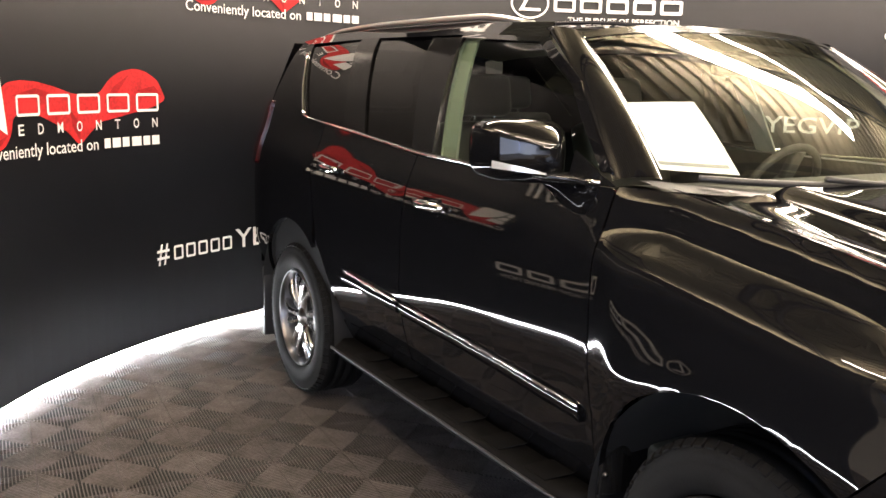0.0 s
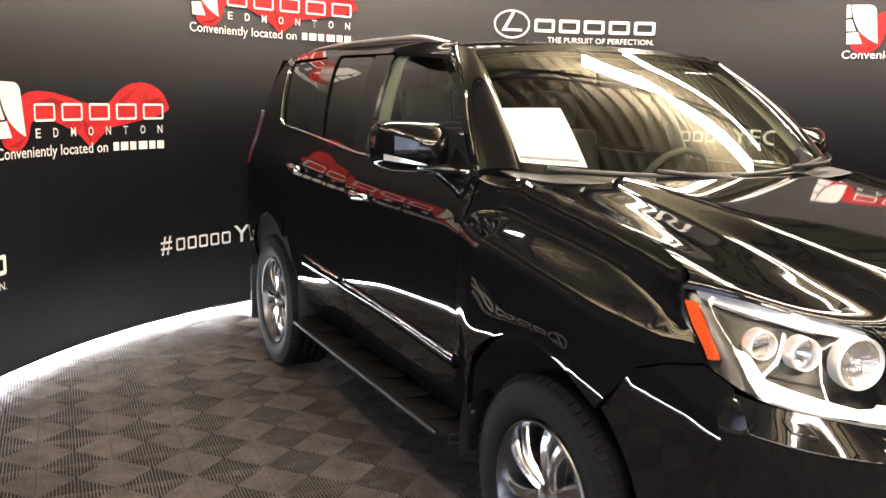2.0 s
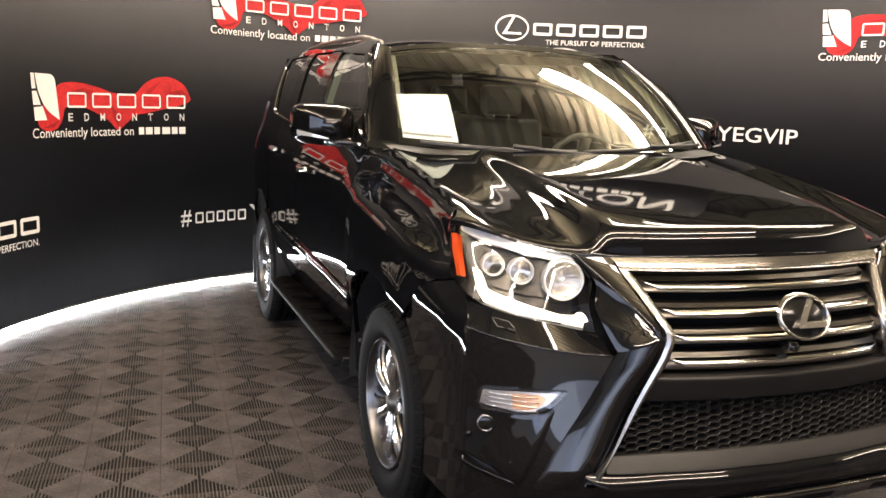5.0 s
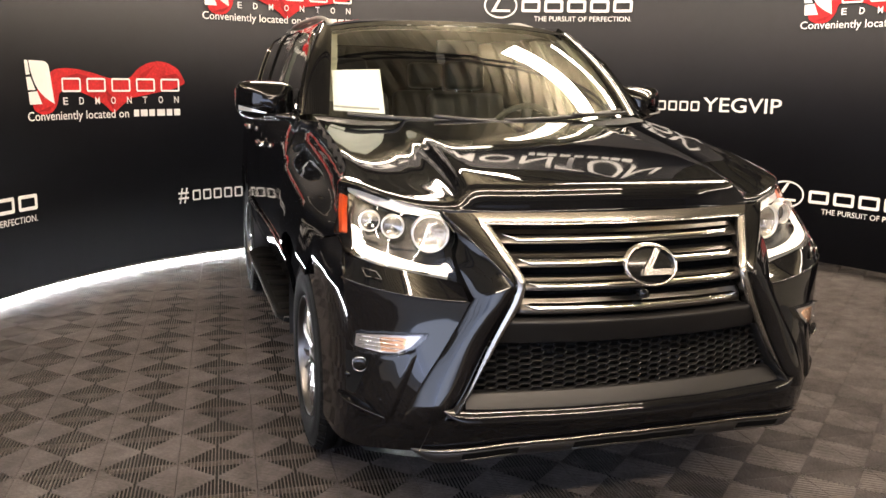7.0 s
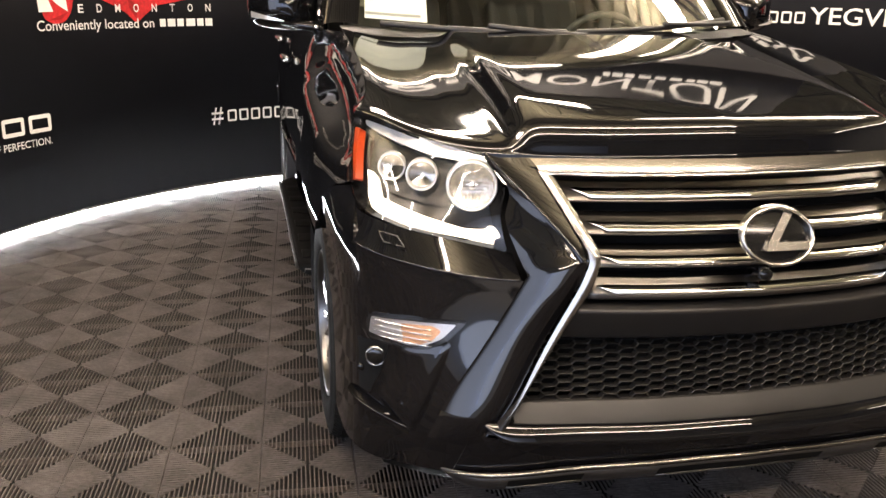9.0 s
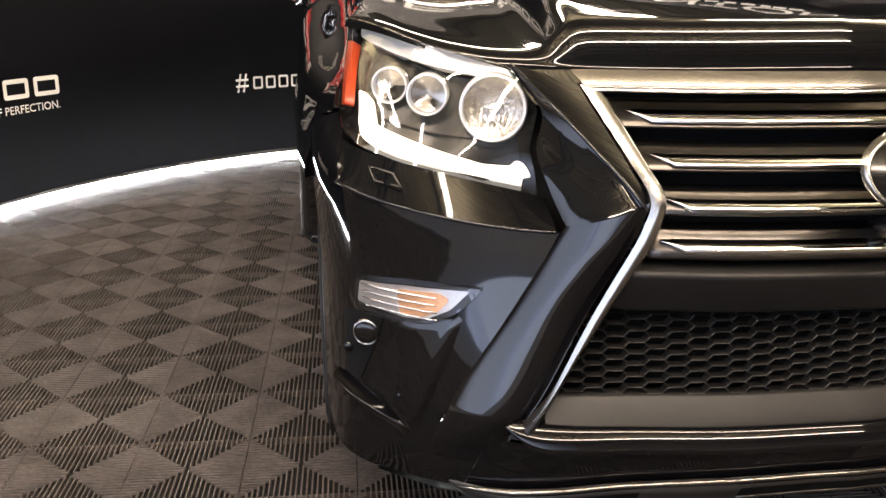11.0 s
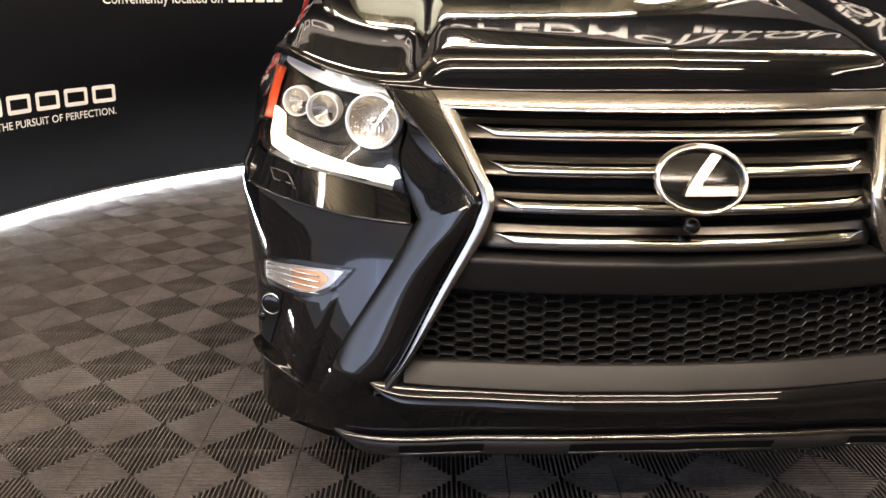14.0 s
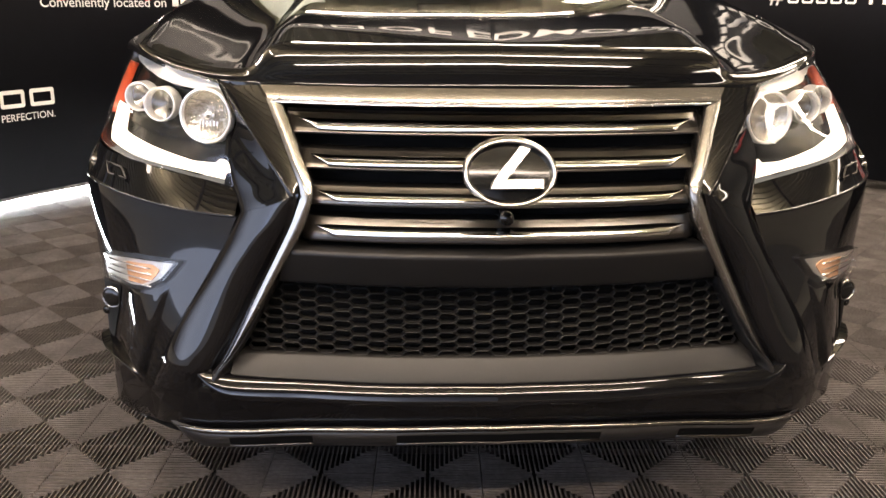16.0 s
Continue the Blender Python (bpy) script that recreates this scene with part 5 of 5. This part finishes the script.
# small lower fin and the corner wing
def fin_pt(u, v):
    """A small ledge: flat on top, cut away beneath."""
    k = min(1, v / 0.6)
    wd = 0.026 * (1 - u) ** 0.7 + 0.002
    p = Vector(fas(arc_low(0.925 - 0.125 * u), 0.490 - 0.040 * u ** 0.85 - 0.004 * k - (0.022 * (v - 0.6) / 0.4 if v > 0.6 else 0)))
    return p + Vector((-0.45, -0.9, 0)) * wd * (k if v <= 0.6 else 1 - (v - 0.6) / 0.4)
fin = sheet(fin_pt, 16, 10)
both("corner_fin", fin, PAINT, car)
def wing_pt(u, v):
    """Lower corner face: u from the fog-lamp side to the blade, v from the lamp down to the fin."""
    a, b = Vector((0.846, 0.645)).lerp(Vector((0.676, 0.700)), u), Vector((0.893, 0.492)).lerp(Vector((0.790, 0.410)), u)
    q = a.lerp(b, v)
    p = Vector(fas(arc_low(q.x), q.y))
    e = min(1, u / 0.55) * min(1, (1 - u) / 0.20) * min(1, v / 0.08) * min(1, (1 - v) / 0.16)
    e = e * e * (3 - 2 * e)
    p.y += 0.004 - 0.013 * e + 0.06 * (q.y - 0.57) * e
    p.x -= 0.003 * e
    return p
wing = sheet(wing_pt, 20, 20)
both("corner_wing", wing, PAINT, car)
wash = panel(rounded(FL([(0.846, 0.912), (0.806, 0.903), (0.795, 0.884), (0.836, 0.891)]), 0.005), lambda s, z: ledge((plan_xlow(abs(s)) - 0.552) / 0.353, min(1, max(0, (z - 0.862) / 0.068))), 0.012, 0.02, off=0.008, out=OUTF)
caps = both("washer_cap", wash, PAINT, car, "headlamp washer cap")
# thin satin loop added as the highlight on the painted cap's edges
wl = [ledge(u, v) + Vector((-0.002, -0.006, 0.004)) for u, v in ((0.69, 0.42), (0.81, 0.39), (0.835, 0.66), (0.725, 0.68))]
we = tube([wl[k].lerp(wl[(k + 1) % 4], j / 4) for k in range(4) for j in range(4)], 0.0018, 6, closed=True)
we2 = flipped(we)
part("cap_edge_glint", we, SATIN, caps[0])
part("cap_edge_glint", we2, SATIN, caps[1])
for x in (0.812, 0.905):
    c = Vector(fas(arc_low(x), 0.505 if x < 0.85 else 0.56))
    sb = lathe([(0.002, 0.001), (0.002, 0.009), (-0.004, 0.0105)], 16, "y")
    bmesh.ops.transform(sb, matrix=Matrix.Translation(c + Vector((-0.001, -0.010, 0))) @ Vector((-0.3, -1, 0)).to_track_quat("Y", "Z").to_matrix().to_4x4(), verts=sb.verts)
    both("parking_sensor", sb, PAINT, car)

# ---- mirrors ----
def mirror_shell():
    bm = bmesh.new()
    n, mrows = 28, 12
    rows = []
    for j in range(mrows + 1):
        t = j / mrows
        y = 1.76 + 0.17 * t
        k = math.sin(min(1.0, t * 1.25 + 0.10) * math.pi / 2) ** 0.7
        row = []
        for i in range(n):
            a = 2 * math.pi * i / n
            c, s = math.cos(a), math.sin(a)
            e = 2.0 / 4.2
            px, pz = math.copysign(abs(c) ** e, c), math.copysign(abs(s) ** e, s)
            w, h = 0.135 * k, 0.092 * k
            x = -0.985 + px * w
            z = 1.394 + pz * h + (0.012 * (-px) if pz < 0 else 0)
            row.append(bm.verts.new((x, y + 0.05 * max(0, -px) * 0.6, z)))
        rows.append(row)
    for A, B in zip(rows, rows[1:]):
        for i in range(n):
            bm.faces.new((A[i], A[(i + 1) % n], B[(i + 1) % n], B[i]))
    bm.faces.new(rows[0])
    bm.faces.new(rows[-1][::-1])
    bmesh.ops.recalc_face_normals(bm, faces=bm.faces[:])
    return bm


ms = mirror_shell()
mcap = both("door_mirror", ms, PAINT, car, "black door mirror housing")
def mirror_glass():
    return panel(rounded([(-1.085, 1.345), (-0.885, 1.335), (-0.885, 1.445), (-1.085, 1.445)], 0.03), lambda x, z: (x, 1.936 - 0.25 * (x + 1.0) * 0.3, z), 0.004, 0.1, out=(0, 1, 0))
mg = mirror_glass()
mg2 = flipped(mg)
part("mirror_glass", mg, CHROME, mcap[0])
part("mirror_glass", mg2, CHROME, mcap[1])
sig = sheet(lambda u, v: (-0.99 - 0.118 * u, 1.755 + 0.10 * u ** 2.5, 1.338 + (0.004 + 0.018 * u) * v + 0.012 * u), 14, 3)
sg2 = flipped(sig)
part("mirror_signal", sig, REFL, mcap[0], "clear side signal strip")
part("mirror_signal", sg2, REFL, mcap[1], "clear side signal strip")
stalk = tube([(-0.86, 1.74, 1.318), (-0.93, 1.79, 1.326), (-0.98, 1.83, 1.335)], [0.038, 0.030, 0.034], 12, flat=0.55)
st2 = flipped(stalk)
part("mirror_stalk", stalk, PIANO, mcap[0])
part("mirror_stalk", st2, PIANO, mcap[1])
both("mirror_sail", panel([(1.612, 1.316), (1.80, 1.314), (1.80, 1.40), (1.70, 1.362)], skin, 0.01, 0.05, off=0.004, out=LEFT), PIANO, car)

# ---- door handles, mouldings, steps, rails ----
def handle(y0, z0, L=0.20):
    pts = []
    for k in range(13):
        t = k / 12
        y = y0 + L * (t - 0.5)
        x = skin(y, z0)[0] - 0.012 - 0.024 * math.sin(math.pi * t) ** 0.5
        pts.append((x, y, z0 + 0.004 * math.sin(math.pi * t)))
    return tube(pts, [0.010 + 0.005 * math.sin(math.pi * k / 12) for k in range(13)], 10, flat=1.25)


def handle_cup(y0, z0):
    return panel(rounded([(y0 - 0.07, z0 - 0.035), (y0 + 0.07, z0 - 0.035), (y0 + 0.07, z0 + 0.03), (y0 - 0.07, z0 + 0.03)], 0.03), skin, 0.004, 0.03, off=0.002, out=LEFT)


for doors, y0, z0 in ((front_doors, 2.50, 1.148), (rear_doors, 3.44, 1.188)):
    h1 = handle(y0, z0)
    h2 = flipped(h1)
    part("door_handle", h1, CHROME, doors[0], "chrome door handle")
    part("door_handle", h2, CHROME, doors[1], "chrome door handle")
    c1 = handle_cup(y0, z0)
    c2 = flipped(c1)
    part("handle_cup", c1, PAINT, doors[0])
    part("handle_cup", c2, PAINT, doors[1])


def moulding(ya, za, yb, zb, off=0.016):
    poly = rounded([(ya, za - 0.042), (yb, zb - 0.042), (yb, zb + 0.018), (ya, za + 0.018)], 0.015)
    def f(y, z):
        p = skin(y, z)
        zc = za + (zb - za) * (y - ya) / (yb - ya)
        d = (z - zc + 0.012) / 0.03
        return (p[0] - off * max(0, 1 - d * d) ** 0.5 - 0.002, p[1], p[2])
    return panel(poly, f, 0.012, 0.02, out=LEFT)


for doors, args in ((front_doors, (1.635, 0.668, 2.695, 0.728)), (rear_doors, (2.725, 0.730, 3.22, 0.752))):
    b1 = moulding(*args)
    b2 = flipped(b1)
    part("door_moulding", b1, PAINT, doors[0])
    part("door_moulding", b2, PAINT, doors[1])
    line = []
    for k in range(21):
        t = k / 20
        y, z = args[0] + 0.01 + (args[2] - args[0] - 0.02) * t, args[1] + (args[3] - args[1]) * t + 0.012
        line.append((skin(y, z)[0] - 0.009, y, z))
    t1 = tube(line, 0.005, 8)
    t2 = flipped(t1)
    part("moulding_trim", t1, CHROME, doors[0], "thin chrome strip")
    part("moulding_trim", t2, CHROME, doors[1], "thin chrome strip")


def step_board():
    bm = bmesh.new()
    pr = [(-0.80, 0.395), (-0.90, 0.405), (-0.955, 0.412), (-0.972, 0.402), (-0.975, 0.385), (-0.955, 0.368), (-0.80, 0.352)]
    rows = []
    for k in range(25):
        t = k / 24
        y = 1.60 + 1.76 * t
        e = min(1, min(t, 1 - t) / 0.05)
        rows.append([bm.verts.new((x + (1 - e) * 0.07 * (1 if x < -0.85 else 0), y, z)) for x, z in pr])
    for A, B in zip(rows, rows[1:]):
        for i in range(len(pr)):
            bm.faces.new((A[i], A[(i + 1) % len(pr)], B[(i + 1) % len(pr)], B[i]))
    bm.faces.new(rows[0][::-1])
    bm.faces.new(rows[-1])
    bmesh.ops.recalc_face_normals(bm, faces=bm.faces[:])
    return bm


steps = both("running_board", step_board(), DARK, car, "black running board")
edge = tube([(-0.974, 1.66 + 1.64 * k / 20, 0.398) for k in range(21)], 0.006, 8)
edge2 = flipped(edge)
part("board_edge", edge, TRIM, steps[0], "satin edge strip")
part("board_edge", edge2, TRIM, steps[1], "satin edge strip")
for k in range(6):
    pb = box(-0.945, 1.75 + 0.25 * k, 0.409, -0.83, 1.86 + 0.25 * k, 0.414, 0.002)
    pb2 = flipped(pb)
    part("tread_pad", pb, DARK, steps[0])
    part("tread_pad", pb2, DARK, steps[1])
flange = sheet(lambda u, v: (-0.905 + 0.13 * u, 1.560 - 0.018 * math.sin(math.pi * u) - 0.10 * max(0, v - 0.6) ** 1.5, 0.44 + 0.36 * v), 8, 12)
flanges = both("liner_flange", flange, PIANO, car, "black plastic wheel arch edge")
for z in (0.50, 0.58, 0.66, 0.74):
    bolt = lathe([(-0.006, 0.0005), (-0.006, 0.006), (0.0, 0.008), (0.006, 0.008)], 12, "y")
    for v in bolt.verts:
        v.co += Vector((-0.885, 1.550 - 0.10 * max(0, (z - 0.44) / 0.36 - 0.6) ** 1.5, z))
    bolt2 = flipped(bolt)
    part("bolt", bolt, SATIN, flanges[0])
    part("bolt", bolt2, SATIN, flanges[1])
endcap = tube([(-0.835, 1.597, 0.372), (-0.955, 1.600, 0.378), (-0.945, 1.600, 0.410), (-0.840, 1.597, 0.398)], 0.003, 6, closed=True)
endcap2 = flipped(endcap)
part("board_end_rim", endcap, SATIN, steps[0])
part("board_end_rim", endcap2, SATIN, steps[1])
both("mud_flap", box(-0.900, 1.555, 0.36, -0.72, 1.575, 0.56, 0.006), DARK, car, "black mud flap behind the wheel")
both("rear_mud_flap", box(-0.92, 4.36, 0.16, -0.70, 4.385, 0.55, 0.006), TRIM, car)

rail = []
for k in range(33):
    t = k / 32
    y = 2.42 + 2.08 * t
    e = min(1, min(t / 0.16, (1 - t) / 0.20))
    rail.append((-0.578 - 0.030 * math.sin(math.pi * min(1, t * 1.4)), y, roof(0.60, y)[2] + 0.006 + 0.040 * math.sin(e * math.pi / 2)))
both("roof_rail", tube(rail, [0.020] + [0.016] * 31 + [0.020], 10, flat=0.85), SILVERP, car, "silver roof rail")

# ---- wipers and cowl ----
part("cowl", sheet(lambda u, v: (lambda x: (x, bonnet_back(abs(x)) - 0.015 + (ws_low(min(0.74, abs(x))) + 0.03 - bonnet_back(abs(x))) * v, ws_lowz(min(0.76, abs(x))) - 0.022 + 0.016 * v))((2 * u - 1) * 0.80), 40, 4), TRIM, car, "black cowl below the windscreen")
def wiper(x0, x1, v0, v1):
    pts = []
    for k in range(15):
        t = k / 14
        x, v = x0 + (x1 - x0) * t, v0 + (v1 - v0) * t
        p = Vector(screen(x / 0.735, v))
        pts.append(p + Vector((0, -0.016, 0.024)))
    return pts
wp = thing("wiper", "", "")
wp.parent = car
part("wiper_blade", tube(wiper(-0.66, -0.02, -0.02, 0.0), 0.010, 8), TRIM, wp)
part("wiper_arm", tube([p + Vector((0, -0.006, 0.012)) for p in wiper(-0.30, 0.05, 0.0, -0.04)], 0.009, 8), TRIM, wp)
wq = thing("wiper", "", "")
wq.parent = car
part("wiper_blade", tube(wiper(0.02, 0.70, 0.0, 0.02), 0.010, 8), TRIM, wq)
part("wiper_arm", tube([p + Vector((0, -0.006, 0.012)) for p in wiper(0.38, 0.72, 0.01, -0.03)], 0.009, 8), TRIM, wq)

# ---- cabin ----
part("cabin_floor", box(-0.72, 1.3, 0.50, 0.72, 4.6, 0.56, 0.02), DASH, car)
dash_b = sheet(lambda u, v: ((2 * u - 1) * 0.74, 1.42 + 0.52 * v + 0.10 * (1 - abs(2 * u - 1) ** 2) * (v - 0.6), 1.275 + 0.035 * math.sin(math.pi * min(1, v * 1.3)) - 0.35 * max(0, v - 0.75)), 24, 12)
part("dashboard", dash_b, DASH, car, "dark grey-green dashboard")
part("dash_front", box(-0.72, 1.86, 0.62, 0.72, 1.93, 1.20, 0.02), DASH, car)
swm = Matrix.Translation((0.40, 2.08, 1.20)) @ Matrix.Rotation(radians(-65), 4, "X")
sw = tube([(0.19 * math.cos(2 * math.pi * k / 40), 0.19 * math.sin(2 * math.pi * k / 40), 0) for k in range(40)], 0.016, 8, closed=True)
hubw = join(box(-0.18, -0.03, -0.015, 0.18, 0.03, 0.015, 0.008), box(-0.03, -0.18, -0.015, 0.03, 0.0, 0.015, 0.008), lathe([(-0.02, 0.001), (-0.02, 0.07), (0.02, 0.06), (0.02, 0.001)], 24, "z"))
stw = join(sw, hubw)
bmesh.ops.transform(stw, matrix=swm, verts=stw.verts)
part("steering_wheel", stw, DASH, car, "dark steering wheel")


def seat(x, y):
    s = thing("seat", "dark leather seat with headrest", "", at=(x, y, 0.0))
    s.parent = car
    part("cushion", box(-0.25, -0.25, 0.62, 0.25, 0.27, 0.82, 0.06, 4), LEATHER, s)
    bk = box(-0.25, -0.06, 0.0, 0.25, 0.08, 0.66, 0.05, 4)
    bmesh.ops.transform(bk, matrix=Matrix.Translation((0, 0.28, 0.78)) @ Matrix.Rotation(radians(-16), 4, "X"), verts=bk.verts)
    part("backrest", bk, LEATHER, s)
    hr = box(-0.13, -0.05, 0.0, 0.13, 0.05, 0.18, 0.045, 4)
    bmesh.ops.transform(hr, matrix=Matrix.Translation((0, 0.47, 1.44)) @ Matrix.Rotation(radians(-10), 4, "X"), verts=hr.verts)
    part("headrest", hr, LEATHER, s)
    for dx in (-0.05, 0.05):
        part("headrest_post", tube([(dx, 0.46, 1.38), (dx, 0.475, 1.50)], 0.007, 8), CHROME, s)
    return s


for x, y in ((-0.38, 2.55), (0.38, 2.55), (-0.38, 3.45), (0.38, 3.45)):
    seat(x, y)
part("headliner", sheet(lambda u, v: (lambda x, y: (x, y, roof(x, y)[2] - 0.035))((2 * u - 1) * 0.62, 2.12 + 2.3 * v), 8, 10), CREAM, car, "cream headliner")
both("pillar_trim", panel([(2.47, 1.30), (2.58, 1.31), (2.70, 1.73), (2.60, 1.73)], lambda y, z: (skin(y, z)[0] + 0.035, y, z), 0.01, 0.08, out=(1, 0, 0)), mat("pale_pillar_trim", (0.34, 0.36, 0.28), 0.5, vary=0.06, scale=8), car, "pale pillar trim")
both("windscreen_pillar_trim", sheet(lambda u, v: Vector(pil(u, 0.16 + 0.84 * v)) + Vector((0.035, 0.035, -0.02)), 4, 14), CREAM, car)
part("rear_view_mirror", box(-0.11, 1.98, 1.63, 0.11, 2.01, 1.70, 0.012), TRIM, car)
both("door_card", panel([(1.70, 0.60), (3.60, 0.60), (3.60, 1.30), (1.70, 1.30)], lambda y, z: (skin(y, z)[0] + 0.06, y, z), 0.02, 0.2, out=(1, 0, 0)), DASH, car)


# ---- wheels ----
def tyre_mesh():
    R, W = 0.385, 0.1325
    prof_ = [(-W + 0.035, 0.243), (-W + 0.020, 0.250), (-W + 0.004, 0.268), (-W - 0.002, 0.300), (-W, 0.330), (-W + 0.004, 0.335), (-W + 0.003, 0.345), (-W + 0.012, 0.364), (-W + 0.028, 0.377)]
    for k in range(4):
        a = -0.088 + 0.048 * k
        prof_ += [(a, R), (a + 0.034, R), (a + 0.036, R - 0.008), (a + 0.044, R - 0.008)]
    prof_ += [(W - 0.028, 0.378), (W - 0.005, 0.35), (W, 0.30), (W - 0.03, 0.243)]
    return lathe(prof_, 72)


def lug_mesh():
    """Shoulder blocks of the tread on both edges, all in one ring."""
    bms = []
    for k in range(60):
        for sx in (-1, 1):
            b = box(-0.016, -0.0135, -0.006, 0.016, 0.0135, 0.0025, 0.002, 1)
            m = Matrix.Rotation(2 * math.pi * (k + (0.5 if sx > 0 else 0)) / 60, 4, "X") @ Matrix.Translation((sx * 0.112, 0, 0.374)) @ Matrix.Rotation(sx * 0.55, 4, "Y")
            bmesh.ops.transform(b, matrix=m, verts=b.verts)
            bms.append(b)
    return join(*bms)


def spoke(off):
    """One of a pair of bowed spokes, out from the hub: a broad face with a ridge, widening to the rim."""
    bm = bmesh.new()
    rows = []
    for k in range(11):
        t = k / 10
        r = 0.040 + 0.198 * t
        x = -0.086 - 0.024 * math.sin(math.pi * t * 0.85) + 0.008 * t
        hw = 0.019 - 0.003 * math.sin(math.pi * t) + 0.010 * t * t
        c = off * (0.012 + 0.036 * t ** 1.25) + 0.012 * math.sin(math.pi * t)
        ridge = c + off * hw * 0.25
        pts = ((x + 0.007, c - hw), (x - 0.001, c - hw * 0.8), (x - 0.008, ridge), (x - 0.001, c + hw * 0.8), (x + 0.007, c + hw), (x + 0.040, c + hw * 0.9), (x + 0.040, c - hw * 0.9))
        rows.append([bm.verts.new((a, b, r)) for a, b in pts])
    for A, B in zip(rows, rows[1:]):
        for i in range(7):
            bm.faces.new((A[i], A[(i + 1) % 7], B[(i + 1) % 7], B[i]))
    bm.faces.new(rows[0])
    bm.faces.new(rows[-1][::-1])
    bmesh.ops.recalc_face_normals(bm, faces=bm.faces[:])
    return bm


def wheel(y, turn):
    w = thing("wheel", "alloy wheel with paired spokes and black tyre", "", at=(-0.795, y, 0.385))
    w.parent = car
    part("tyre", tyre_mesh(), RUBBER, w, "black rubber tyre")
    tagged(part("tread_ring", lug_mesh(), RUBBER, w, smooth=False), kind="stuff")
    rim = part("rim", lathe([(-0.118, 0.246), (-0.125, 0.243), (-0.126, 0.240), (-0.120, 0.237), (-0.106, 0.233)], 64), RIMLIP, w, "machined alloy rim")
    part("rim_barrel", lathe([(-0.106, 0.233), (-0.02, 0.210), (0.09, 0.215), (0.10, 0.24)], 64), ALLOYD, rim)
    for k in range(6):
        for o in (-1, 1):
            b = spoke(o)
            bmesh.ops.transform(b, matrix=Matrix.Rotation(2 * math.pi * k / 6 + turn, 4, "X"), verts=b.verts)
            part("spoke", b, ALLOY, rim, smooth=False)
    part("hub_cap", lathe([(-0.108, 0.0005), (-0.107, 0.028), (-0.100, 0.034), (-0.090, 0.050), (-0.06, 0.058)], 32), SATIN, rim)
    part("brake_disc", lathe([(-0.03, 0.001), (-0.03, 0.165), (-0.015, 0.165), (-0.015, 0.001)], 48), ALLOYD, w)
    # added dark disc that paints shade behind the spokes
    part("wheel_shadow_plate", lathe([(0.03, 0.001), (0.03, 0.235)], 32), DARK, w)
    return w


for y, tn in ((1.08, 0.2), (3.875, 0.45)):
    w = wheel(y, tn)
    c = copy_thing(w, Matrix.Translation((0.795, y, 0.385)) @ Matrix.Rotation(math.pi, 4, "Z"))
    c.parent = car

# ---- sheet of paper inside the windscreen ----
card = thing("paper_sheet", "white printed sheet leaning inside the windscreen on the dashboard", "paper")
def on_glass(x, t):
    u = x / (0.735 - 0.107 * t)
    return Vector(screen(u, t)) + Vector((0, 0.012, -0.016))
pap = sheet(lambda u, v: on_glass(-0.705 + 0.215 * u + 0.026 * v, 0.085 + 0.395 * v), 6, 6)
part("page", pap, PAPER, card)
bar_ = sheet(lambda u, v: on_glass(-0.70 + 0.19 * u, 0.11 + 0.018 * v) + Vector((0, -0.002, 0.002)), 4, 1)
part("print_bar", bar_, INK, card)

# ---- floor tiles ----
for _, x, y in cells[:300]:
    ob = new("tile", tile_mesh)
    ob.parent = floor
    ob.location = (x, y, 0)
    ob.rotation_euler = (0, 0, TURN)
tv, ca, sa = np.array(TV), math.cos(TURN), math.sin(TURN)
rot = np.c_[tv[:, 0] * ca - tv[:, 1] * sa, tv[:, 0] * sa + tv[:, 1] * ca, tv[:, 2]]
allv, allf = [], []
for n, (_, x, y) in enumerate(cells[300:]):
    allv.append(rot + np.array((x, y, 0)))
    allf.append(np.array(TF) + n * len(TV))
if allv:
    far = bpy.data.meshes.new("far_tiles")
    far.from_pydata(np.concatenate(allv).tolist(), [], np.concatenate(allf).tolist())
    far.materials.append(TILEM)
    ft = tagged(new("far_tiles", far), "", "", "", "stuff")
    ft.parent = floor
